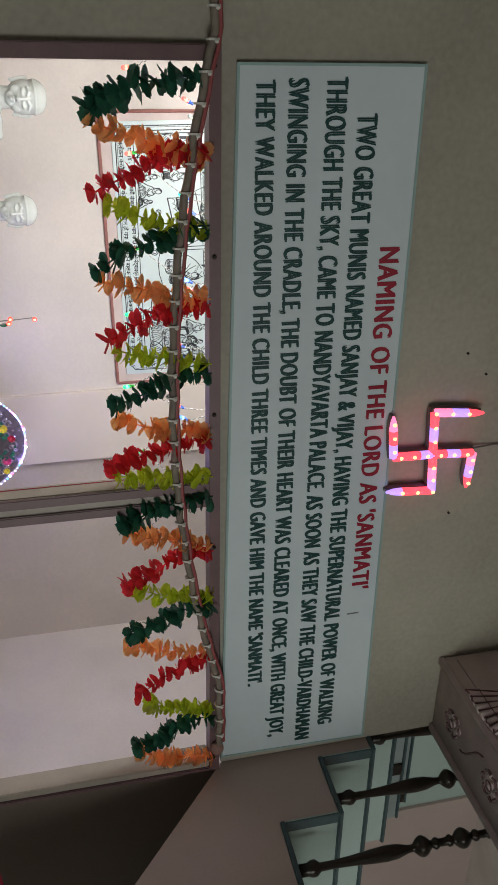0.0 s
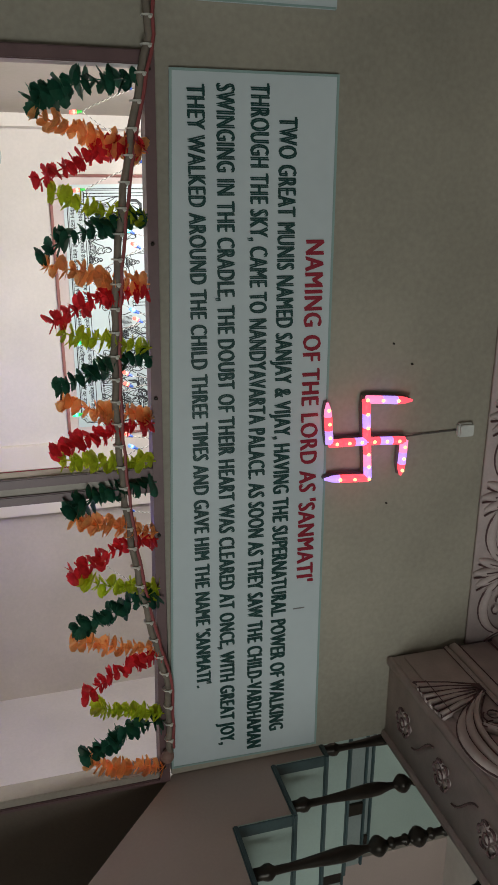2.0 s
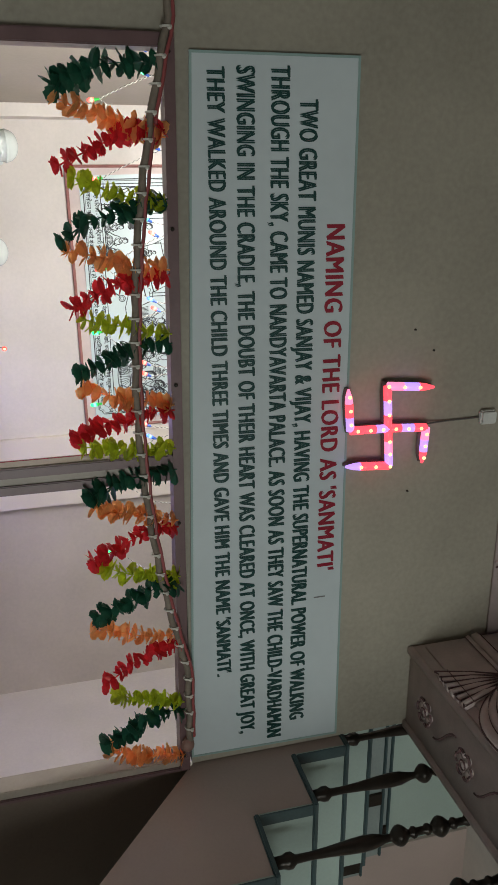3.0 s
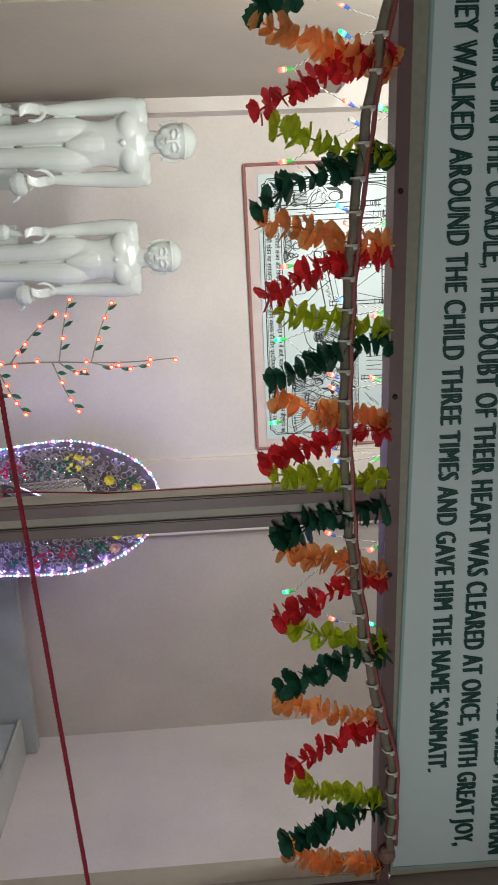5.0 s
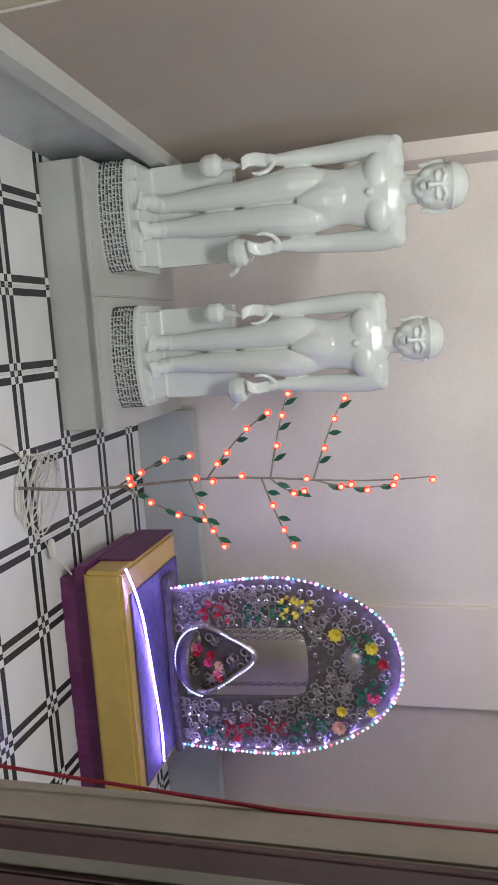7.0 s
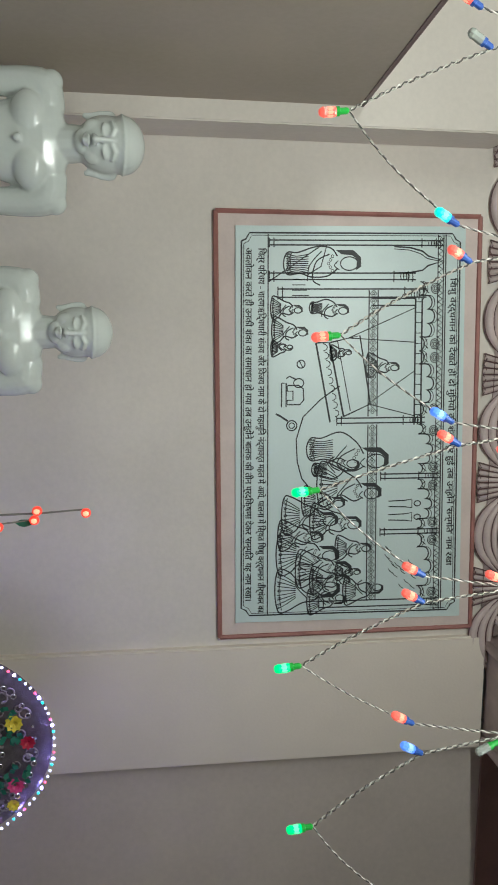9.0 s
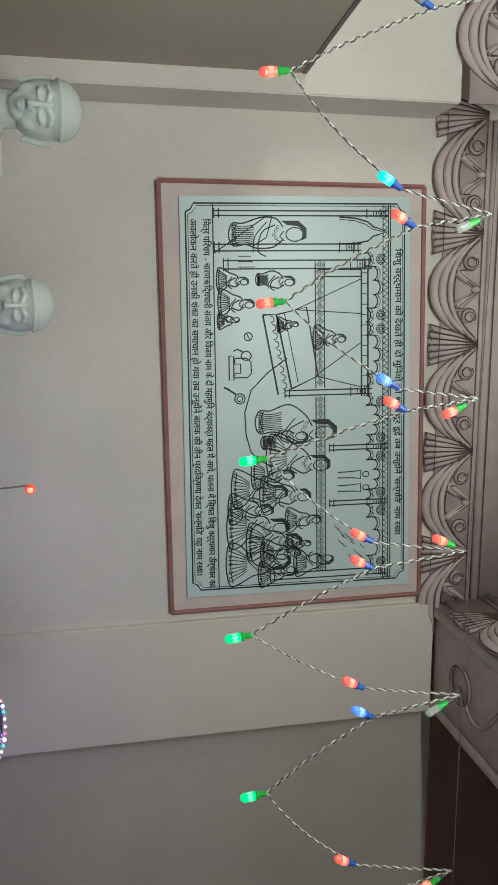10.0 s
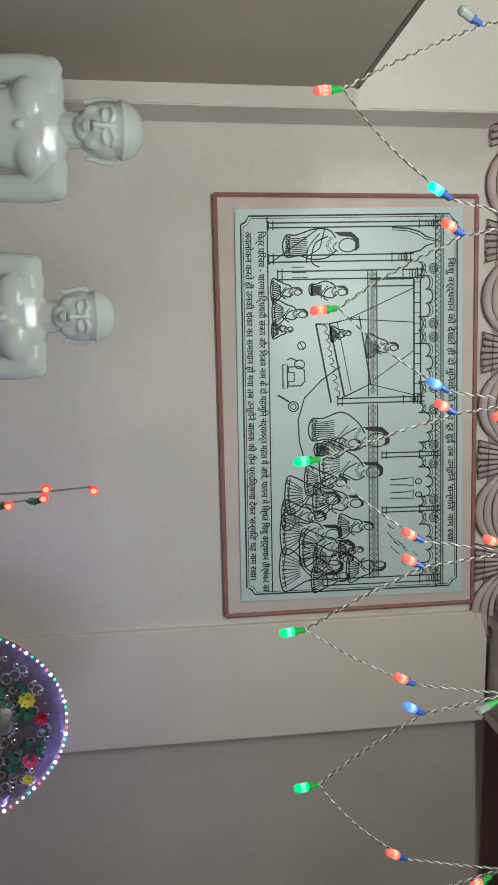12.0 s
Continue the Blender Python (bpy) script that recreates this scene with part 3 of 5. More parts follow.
frieze("trim_beam_inner_face", (1.944, 5.0, 2.935), -Y, Z, -X, 2.6, 0.44, 0.5, "carved side of the inner beam with shells and scrolls")
# outer beam over the stair
bm, ln = bmesh.new(), bmesh.new()
box(bm, 1.945, 2.295, -1.2, FY - 0.002, 2.785, CEIL_Z - 0.002, 0.008)
for x in (1.96, 2.28):
    box(bm, x - 0.015, x + 0.015, -1.2, FY - 0.002, 2.773, 2.795, 0.004)
rosettes(bm, ln, (2.12, FY - 0.02, 2.783), -Y, X, -Z, 3.2, 0.27, 0.034)
beam_out = tagged(part("trim_beam_outer", bm, CARVE, None, "", True), "mauve carved plaster beam with rosettes on its underside", "beam", "", "structure")
part("painted_lines", ln, CARVE_D, beam_out, "dark mauve lines for painted outlines and shade in the hollows")
frieze("trim_beam_outer_face", (1.944, FY - 0.03, 2.78), -Y, Z, -X, 3.2, 0.52, 0.50, "carved side of the outer beam with shells and scrolls")

# ---- sign board ----
sign = thing("sign_board", (1.08, FY, 2.17), "pale grey glossy board lettered in green and red", "sign")
SM = Matrix.Translation((0.0, FY - 0.012, 0.0)) @ Matrix.Rotation(radians(90), 4, "X")
CORNERS = [Vector((0.011, 2.012)), Vector((2.25, 1.963)), Vector((2.262, 2.503)), Vector((0.009, 2.494))]
bm = bmesh.new()
prism(bm, [(c.x, c.y, -0.011) for c in CORNERS], (0, 0, 1), 0.011)
bm.transform(SM)
part("board", bm, SIGN, sign)
for k in range(4):
    a, b = CORNERS[k], CORNERS[(k + 1) % 4]
    d = (b - a).normalized()
    n = Vector((-d.y, d.x)) * 0.007
    bm = bmesh.new()
    prism(bm, [(q.x, q.y, 0.0002) for q in (a + d * 0.0072, b - d * 0.0002, b - d * 0.0002 + n, a + d * 0.0072 + n)], (0, 0, 1), 0.002)
    bm.transform(SM)
    part("border", bm, SIGN_EDGE, sign)
LINES = [
    ("NAMING OF THE LORD AS 'SANMATI'", 0.455, 2.408, 1.128, 0.082, RED_TEXT),
    ("TWO GREAT MUNIS NAMED SANJAY & VIJAY, HAVING THE SUPERNATURAL POWER OF WALKING", 0.122, 2.319, 2.045, 0.077, GREEN_TEXT),
    ("THROUGH THE SKY, CAME TO NANDYAVARTA PALACE. AS SOON AS THEY SAW THE CHILD-VARDHAMAN", 0.040, 2.236, 2.186, 0.077, GREEN_TEXT),
    ("SWINGING IN THE CRADLE, THE DOUBT OF THEIR HEART WAS CLEARED AT ONCE, WITH GREAT JOY,", 0.044, 2.139, 2.143, 0.074, GREEN_TEXT),
    ("THEY WALKED AROUND THE CHILD THREE TIMES AND GAVE HIM THE NAME 'SANMATI'.", 0.048, 2.058, 1.888, 0.070, GREEN_TEXT),
]
for body, x, y, w, size, ink in LINES:
    part("lettering", text_mesh(body, size, 0.0, SM @ Matrix.Translation((x, y, 0.0012)), w - 0.0050, 1.12, 0.0052), ink, sign)
# small mark on the board
bm = bmesh.new()
box(bm, 1.68, 1.684, FY - 0.0135, FY - 0.0121, 2.40, 2.44)
part("scratch", bm, INK_MARK, sign)
# the neighbouring board, only its end in view
side_sign = thing("sign_board", (-1.2, FY, 2.2), "pale grey glossy board on the wall beside the lettered one", "sign")
bm = bmesh.new()
box(bm, -2.3, -0.150, FY - 0.012, FY - 0.001, 2.0, 2.48, 0.003)
part("board", bm, SIGN, side_sign)
bm = bmesh.new()
box(bm, -0.156, -0.1505, FY - 0.0135, FY - 0.0122, 2.003, 2.477)
part("border", bm, SIGN_EDGE, side_sign)

# ---- glowing symbol with its cable ----
neon = thing("led_symbol", (1.087, FY, 2.625), "glowing red and violet LED swastika prayer symbol on the wall", "light sign")
NC = Vector((1.087, FY - 0.04, 2.627))
ARMS = [((0.008, 0.134), (0.130, 0.128)), ((0.128, 0.010), (0.118, -0.142)), ((-0.002, -0.130), (-0.138, -0.142)), ((-0.140, -0.010), (-0.126, 0.152))]
for j, ((ax, az), (bx, bz)) in enumerate(ARMS):
    a, b = NC + Vector((ax, 0, az)), NC + Vector((bx, 0, bz))
    line = [NC.lerp(a, i / 6) for i in range(7)] + [a.lerp(b, i / 6) for i in range(1, 7)]
    wide = [0.0135] * 11 + [0.011, 0.004]
    bm = bmesh.new()
    tube(bm, [q + Vector((0, 0.022, 0)) for q in line], [w + 0.002 for w in wide], 6)
    arm = part("backing", bm, CABLE, neon, "dark plastic channel")
    for s in range(6):
        bm = bmesh.new()
        tube(bm, line[2 * s:2 * s + 3], wide[2 * s:2 * s + 3], 10)
        part("tube", bm, (SOFT_R, SOFT_V, SOFT_R, SOFT_P, SOFT_V, SOFT_R)[(s + 2 * j) % 6], arm, "", True)
    for i, q in enumerate(line[1:-1]):
        if (i + j) % 2 == 0:
            bm = bmesh.new()
            ball(bm, q - Vector((0, 0.012, 0)), 0.0062, 8, 5)
            part("diode", bm, LED_HOT, arm)
bm = bmesh.new()
tube(bm, [(1.09, FY - 0.02, 2.765), (1.09, FY - 0.006, 2.85), (1.087, FY - 0.006, 2.972)], 0.003, 5)
part("cord", bm, CABLE, neon)
jb = thing("junction_box", (1.086, FY, 3.0), "small white plastic junction box on the wall", "junction box")
bm = bmesh.new()
box(bm, 1.062, 1.110, FY - 0.025, FY - 0.0005, 2.972, 3.03, 0.006)
part("body", bm, WHITE, jb)
bm = bmesh.new()
box(bm, 1.066, 1.106, FY - 0.029, FY - 0.0252, 2.976, 3.026, 0.003)
part("cover", bm, WHITE, jb)
for x, z in ((0.78, 2.72), (0.85, 2.79), (1.33, 2.73)):
    bm = bmesh.new()
    lathe(bm, [(0.004, 0), (0.003, 0.006)], (x, FY, z), 6, -Y)
    tagged(part("nail", bm, IRON), "dark nail head in the painted wall", "nail", "nails")

# ---- rope ----
rope = thing("barrier_rope", (1.1, 1.80, 1.18), "twisted crimson barrier rope strung across the opening", "rope")
for ph in range(3):
    bm = bmesh.new()
    pts = []
    for i in range(420):
        s = i / 419
        x = -0.9 + 3.6 * s
        z = 1.135 + 0.0444 * x
        a = 2 * math.pi * (x / 0.034 + ph / 3)
        pts.append((x, 1.80 + 0.0026 * math.cos(a), z + 0.0026 * math.sin(a)))
    tube(bm, pts, 0.0029, 5)
    part("strand", bm, ROPE, rope, "", True)


# ---- statues on inscribed plinths ----
def limb(bm, pts, rs):
    """A rounded limb along a smooth line through the points, its thickness eased from one to the next."""
    if len(pts) > 4:
        P, R = [pts[0]] + list(pts) + [pts[-1]], [rs[0]] + list(rs) + [rs[-1]]
        fine, thick = [], []
        for i in range(1, len(P) - 2):
            for q in range(3):
                t = q / 3
                w = [(-t + 2 * t * t - t ** 3) / 2, (2 - 5 * t * t + 3 * t ** 3) / 2, (t + 4 * t * t - 3 * t ** 3) / 2, (t ** 3 - t * t) / 2]
                fine.append(tuple(sum(w[k] * P[i - 1 + k][c] for k in range(4)) for c in range(3)))
                thick.append(sum(w[k] * R[i - 1 + k] for k in range(4)))
        pts, rs = fine + [pts[-1]], thick + [rs[-1]]
    tube(bm, pts, rs, 14)
    for p, r in zip(pts, rs):
        ball(bm, p, r, 14, 10)


def statue_mesh(name):
    bm = bmesh.new()
    for s in (-1, 1):
        limb(bm, [(s * 0.060, -0.002, 0.680), (s * 0.064, -0.012, 0.63), (s * 0.061, -0.018, 0.57), (s * 0.057, -0.014, 0.50), (s * 0.053, -0.010, 0.43), (s * 0.050, -0.008, 0.365), (s * 0.049, 0.003, 0.29), (s * 0.048, 0.011, 0.19), (s * 0.047, 0.012, 0.10), (s * 0.047, 0.010, 0.04)], [0.050, 0.058, 0.062, 0.060, 0.054, 0.047, 0.049, 0.044, 0.035, 0.034])
        ball(bm, (s * 0.050, -0.042, 0.365), 0.021, 10, 8, (1.1, 0.6, 1.1))
        limb(bm, [(s * 0.048, 0.015, 0.030), (s * 0.051, -0.06, 0.026), (s * 0.054, -0.115, 0.020)], [0.034, 0.033, 0.024])
        for k in range(5):
            limb(bm, [(s * (0.027 + 0.0135 * k), -0.115 + 0.004 * k, 0.019), (s * (0.026 + 0.0145 * k), -0.172 + 0.009 * k, 0.012)], [0.0088, 0.0080])
        # straight arm, open hand
        limb(bm, [(s * 0.100, 0.004, 0.945), (s * 0.146, 0.002, 0.935), (s * 0.160, 0.004, 0.885), (s * 0.161, 0.008, 0.81), (s * 0.158, 0.012, 0.71), (s * 0.156, -0.004, 0.62), (s * 0.153, -0.03, 0.530)], [0.050, 0.050, 0.044, 0.040, 0.036, 0.031, 0.022])
        ball(bm, (s * 0.164, 0.002, 0.958), 0.034, 14, 10)
        ball(bm, (s * 0.154, -0.042, 0.500), 0.026, 14, 10, (0.95, 0.62, 1.25))
        for k in range(4):
            x = 0.172 - 0.011 * k
            limb(bm, [(s * x, -0.048, 0.485), (s * (x + 0.006), -0.062, 0.452), (s * (x + 0.002), -0.076, 0.425), (s * (x - 0.010), -0.086, 0.408)], [0.0092, 0.0085, 0.0078, 0.0062])
        limb(bm, [(s * 0.136, -0.050, 0.515), (s * 0.114, -0.070, 0.498), (s * 0.104, -0.086, 0.470), (s * 0.108, -0.092, 0.448)], [0.0115, 0.010, 0.0088, 0.0065])
        # chest with a firm lower edge, ears with long lobes
        ball(bm, (s * 0.060, -0.034, 0.895), 0.076, 22, 16, (1.0, 0.56, 0.70))
        limb(bm, [(s * 0.074, 0.004, 1.130), (s * 0.085, 0.012, 1.124), (s * 0.086, 0.010, 1.098), (s * 0.079, 0.002, 1.070), (s * 0.078, 0.000, 1.050)], [0.009, 0.010, 0.009, 0.009, 0.008])
        # lids, brows
        ball(bm, (s * 0.031, -0.0705, 1.109), 0.0165, 14, 10, (1.15, 0.62, 0.52))
        limb(bm, [(s * 0.013, -0.0835, 1.107), (s * 0.031, -0.0835, 1.1035), (s * 0.049, -0.072, 1.108)], [0.0030, 0.0034, 0.0028])
        limb(bm, [(s * 0.010, -0.082, 1.128), (s * 0.030, -0.0815, 1.137), (s * 0.053, -0.068, 1.129)], [0.0050, 0.0056, 0.0045])
        ball(bm, (s * 0.038, -0.050, 1.074), 0.024, 12, 9, (1.0, 0.8, 1.1))
        ball(bm, (s * 0.010, -0.0895, 1.081), 0.0075, 8, 7)
    loft = [(0.600, 0.060, 0.044), (0.625, 0.098, 0.053), (0.66, 0.111, 0.062), (0.690, 0.110, 0.067), (0.72, 0.103, 0.069), (0.75, 0.099, 0.068), (0.79, 0.102, 0.068), (0.84, 0.116, 0.071), (0.89, 0.132, 0.077), (0.935, 0.142, 0.071), (0.970, 0.138, 0.056), (0.985, 0.10, 0.046), (0.994, 0.06, 0.044)]
    rings = [[bm.verts.new((wx * math.cos(2 * math.pi * k / 28), 0.004 + wy * math.sin(2 * math.pi * k / 28), z)) for k in range(28)] for z, wx, wy in loft]
    for a, b in zip(rings, rings[1:]):
        for k in range(28):
            bm.faces.new((a[k], a[(k + 1) % 28], b[(k + 1) % 28], b[k]))
    bm.faces.new(rings[0][::-1])
    bm.faces.new(rings[-1])
    # belly running down to a point between the thighs, round mark on the chest
    limb(bm, [(0, -0.006, 0.75), (0, -0.010, 0.715), (0, -0.018, 0.685), (0, -0.030, 0.655), (0, -0.042, 0.630), (0, -0.050, 0.612)], [0.068, 0.070, 0.062, 0.046, 0.029, 0.016])
    ball(bm, (0, -0.078, 0.868), 0.013, 12, 8, (1, 0.5, 1))
    limb(bm, [(0, 0.005, 0.96), (0, -0.002, 1.03)], [0.056, 0.052])
    ball(bm, (0, 0.000, 1.110), 1.0, 26, 18, (0.080, 0.083, 0.092))
    ball(bm, (0, -0.002, 1.158), 1.0, 26, 18, (0.081, 0.085, 0.064))
    ball(bm, (0, -0.050, 1.044), 0.032, 14, 10, (1.1, 0.8, 0.75))
    limb(bm, [(0, -0.082, 1.136), (0, -0.090, 1.108), (0, -0.098, 1.083)], [0.0065, 0.0075, 0.0095])
    limb(bm, [(-0.021, -0.080, 1.0625), (-0.008, -0.090, 1.0650), (0, -0.090, 1.0635), (0.008, -0.090, 1.0650), (0.021, -0.080, 1.0625)], [0.003, 0.0048, 0.0045, 0.0048, 0.003])
    limb(bm, [(-0.017, -0.081, 1.0535), (0, -0.0885, 1.0505), (0.017, -0.081, 1.0535)], [0.003, 0.006, 0.003])
    # lower edge of the smooth crown
    limb(bm, [(0.083 * math.cos(a), -0.002 + 0.0855 * math.sin(a), 1.156 + 0.010 * abs(math.sin(a)) ** 2) for a in [math.pi + math.pi * i / 20 for i in range(21)]], [0.0032] * 21)
    # stone left standing behind the legs, water pot and whisk
    box(bm, -0.192, 0.192, 0.035, 0.10, -0.004, 0.335)
    box(bm, -0.185, 0.185, -0.125, 0.105, -0.03, 0.002)
    box(bm, -0.13, 0.13, -0.152, 0.105, -0.03, 0.002)
    lathe(bm, [(0.020, 0), (0.046, 0.015), (0.056, 0.045), (0.050, 0.075), (0.030, 0.085)], (0.166, -0.045, 0.31), 14)
    limb(bm, [(0.205, -0.045, 0.352), (0.232, -0.045, 0.340), (0.246, -0.045, 0.318)], [0.013, 0.011, 0.008])
    limb(bm, [(0.128, -0.05, 0.385), (0.140, -0.065, 0.415), (0.166, -0.07, 0.425), (0.192, -0.06, 0.412), (0.202, -0.05, 0.385)], [0.005] * 5)
    limb(bm, [(-0.140, -0.075, 0.42), (-0.148, -0.06, 0.37)], [0.008, 0.010])
    limb(bm, [(-0.148, -0.06, 0.37), (-0.158, -0.04, 0.315)], [0.014, 0.020])
    lathe(bm, [(0.030, 0), (0.042, 0.02), (0.044, 0.06), (0.024, 0.085)], (-0.160, -0.035, 0.235), 12)
    me = bpy.data.meshes.new(name)
    bm.to_mesh(me)
    bm.free()
    ob = bpy.data.objects.new(name, me)
    scene.collection.objects.link(ob)
    r = ob.modifiers.new("shape", "REMESH")
    r.mode, r.voxel_size = "VOXEL", 0.0040
    s = ob.modifiers.new("polish", "SMOOTH")
    s.factor, s.iterations = 0.5, 3
    bpy.context.view_layer.update()
    out = bpy.data.meshes.new_from_object(ob.evaluated_get(bpy.context.evaluated_depsgraph_get()))
    bpy.data.objects.remove(ob)
    out.materials.clear()
    out.materials.append(STATUE)
    for p in out.polygons:
        p.use_smooth = True
    return out


STONE = statue_mesh("statue")
for x, y, k, turn, w, lab in ((0.158, 4.45, 0.987, 3, 0.207, "taller"), (0.693, 4.45, 0.913, 1, 0.196, "shorter")):
    top = 0.197 + 0.115 * k
    pl = thing("statue_plinth", (x, y, 0.197), "white marble plinth with rows of black inscription under the %s statue" % lab, "plinth", "statue plinths")
    bm = bmesh.new()
    front = [(x - w * math.cos(math.pi * i / 14), y - 0.115 - 0.070 * math.sin(math.pi * i / 14) ** 0.75) for i in range(15)]
    pts = [(x - w, y + 0.12, 0.197)] + [(p, q, 0.197) for p, q in front] + [(x + w, y + 0.12, 0.197)]
    prism(bm, pts, (0, 0, 1), top - 0.197)
    part("block", bm, STATUE, pl)
    bm = bmesh.new()
    rng = random.Random(5)
    faces = list(zip(front, front[1:]))
    for a, b in faces:
        a, b = Vector((*a, 0)), Vector((*b, 0))
        d = (b - a).normalized()
        nn = Vector((d.y, -d.x, 0))
        for row in range(7):
            s = 0.0
            while s < (b - a).length - 0.004:
                l = rng.uniform(0.006, 0.026)
                l = min(l, (b - a).length - 0.003 - s)
                z = top - 0.012 - row * 0.0146 * k
                q = a + d * s + nn * 0.0004 + Z * z
                prism(bm, [q, q + d * l, q + d * l - Z * 0.0034, q - Z * 0.0034], nn, 0.0012)
                t = s
                while t < s + l - 0.004:
                    q2 = a + d * t + nn * 0.0004 + Z * (z - 0.002)
                    hgt = rng.uniform(0.005, 0.0086)
                    prism(bm, [q2, q2 + d * 0.0031, q2 + d * 0.0031 - Z * hgt, q2 - Z * hgt], nn, 0.0012)
                    t += rng.uniform(0.0035, 0.006)
                s += l + rng.uniform(0.003, 0.006)
    ins = part("inscription", bm, INSCR, pl, "black engraved lettering")
    ins["kind"] = "stuff"
    ob = new("statue", STONE)
    ob.matrix_world = Matrix.Translation((x, y, top + 0.0285 * k)) @ Matrix.Rotation(radians(turn), 4, "Z") @ Matrix.Diagonal((k * 1.02, k, k, 1))
    tagged(ob, "%s polished white marble standing figure holding pot and whisk" % lab, "statue", "statues")

# ---- shrine with a hanging cradle ----
pod = thing("cloth_covered_podium", (1.92, 4.25, 0), "low podium draped in purple and ochre satin", "podium")
bm = bmesh.new()
edge = [(1.50 + 0.86 * i / 60, 4.045 + 0.002 * math.sin(0.7 * i) + 0.001 * math.sin(2.1 * i)) for i in range(61)] + [(2.362, 4.56), (1.505, 4.56)]
prism(bm, [(x, y, 0.001) for x, y in edge], (0, 0, 1), 0.117)
part("base", bm, PURPLE, pod, "purple satin drape")
bm = bmesh.new()
box(bm, 1.462, 2.372, 4.0, 4.58, 0.119, 0.272, 0.014)
part("cushion", bm, YELLOW, pod, "ochre satin cover")
bm = bmesh.new()
box(bm, 1.455, 1.4615, 4.14, 4.585, 0.10, 0.268, 0.002)
part("side_drape", bm, PURPLE, pod)
bm = bmesh.new()
box(bm, 1.45, 1.519, 4.02, 4.50, 0.076, 0.1185, 0.004)
part("hem", bm, PURPLE, pod)
bm = bmesh.new()
box(bm, 1.565, 2.34, 4.06, 4.56, 0.2725, 0.281, 0.003)
part("cloth", bm, VELVET, pod, "violet velvet cloth")
strip = thing("led_strip", (1.9, 4.15, 0.285), "violet-white LED strip laid on the podium cloth", "LED strip")
bm = bmesh.new()
path = [Vector((1.455 + 0.86 * s, 4.02 + 0.19 * (1 - (1 - s) ** 2.6), 0.286 + 0.004 * math.sin(9 * s))) for s in [i / 64 for i in range(65)]]
tube(bm, path, 0.004, 5)
part("tape", bm, WIRE_W, strip)
bm = bmesh.new()
for q in path:
    ball(bm, q + Vector((0, -0.003, 0.004)), 0.0042, 6, 4)
d = part("diodes", bm, LED_V, strip)
d["kind"] = "stuff"

shrine = thing("shrine_arch", (1.975, 4.40, 0.283), "dark silver filigree arch with flowers and coloured LED dots", "shrine")
CX, AY = 2.000, 4.40
bm = bmesh.new()
box(bm, 1.60, 2.37, 4.36, 4.46, 0.282, 0.312, 0.006)
part("foot", bm, SILVER_D, shrine)


def outline(s, half, z0, z1):
    """A pointed arch from the left foot (s = 0) over its top (0.5) to the right foot (1)."""
    t = 1 - abs(2 * s - 1)
    side = -1 if s < 0.5 else 1
    if t < 0.42:
        z = z0 + (z1 - z0) * 0.45 * t / 0.42
        x = half * (0.97 + 0.09 * math.sin(math.pi * t / 0.42 * 0.5))
    else:
        a = (t - 0.42) / 0.58 * math.pi / 2
        x = half * 1.06 * max(0.0, math.cos(a)) ** 0.92
        z = z0 + (z1 - z0) * (0.45 + 0.55 * math.sin(a) ** 1.2)
    return Vector((CX + side * x - 0.05 * (z - z0), AY, z))


def opening(s):
    """The tall opening: straight sides and a low, slightly pointed head."""
    t = 1 - abs(2 * s - 1)
    side = -1 if s < 0.5 else 1
    if t < 0.7:
        x, z = 0.150, 0.313 + 0.49 * t / 0.7
    else:
        a = (t - 0.7) / 0.3 * math.pi / 2
        x, z = 0.150 * max(0.0, math.cos(a)) ** 0.6, 0.803 + 0.065 * math.sin(a)
    return Vector((CX - 0.012 + side * x - 0.05 * (z - 0.313), AY, z))


bm = bmesh.new()
N = 48
outer = [outline(i / N, 0.350, 0.313, 1.238) for i in range(N + 1)]
inner = [opening(i / N) for i in range(N + 1)]
for i in range(N):
    a, b, c, e = outer[i], outer[i + 1], inner[i + 1], inner[i]
    prism(bm, [a, b, c, e], (0, 1, 0), 0.025)
bmesh.ops.remove_doubles(bm, verts=bm.verts, dist=0.0005)
part("filigree_panel", bm, SILVER_D, shrine)
rng = random.Random(11)
bm = bmesh.new()
for i in range(380):
    s = rng.random()
    f = rng.uniform(0.15, 0.95)
    c = outline(s, 0.350, 0.313, 1.238).lerp(opening(s), f) - Y * 0.004
    r = rng.uniform(0.009, 0.019)
    a0 = rng.uniform(0, 360)
    tube(bm, [q - Y * 0.004 for q in arc(c, r, a0, a0 + 330, 9, X, Z)], [0.0046 - 0.0003 * j for j in range(10)], 5)
sc = part("scrollwork", bm, SILVER_M, shrine, "oxidised silver scrolls")
sc["kind"] = "stuff"
bm = bmesh.new()
for half, top, cnt in ((0.315, 1.19, 52), (0.262, 1.09, 44), (0.205, 0.98, 36), (0.172, 0.915, 32)):
    for i in range(cnt):
        c = outline((i + 0.5) / cnt, half * 1.02, 0.33, top) - Y * 0.016
        if i % 9 < 6:
            tube(bm, arc(c, 0.0078, 0, 360, 10, X, Z), 0.0023, 4)
        else:
            ball(bm, c, 0.005, 6, 5)
bd = part("bead_chain", bm, GEM, shrine, "shiny ring and bead chains")
bd["kind"] = "stuff"
bm = bmesh.new()
ball(bm, (CX - 0.055, AY - 0.014, 1.05), 1, 16, 10, (0.055, 0.018, 0.036))
for k in range(18):
    a = 2 * math.pi * k / 18
    ball(bm, (CX - 0.05 + 0.058 * math.cos(a), AY - 0.014, 1.05 + 0.039 * math.sin(a)), 0.006, 6, 5)
part("medallion", bm, SILVER, shrine, "oval beaded silver medallion", True)


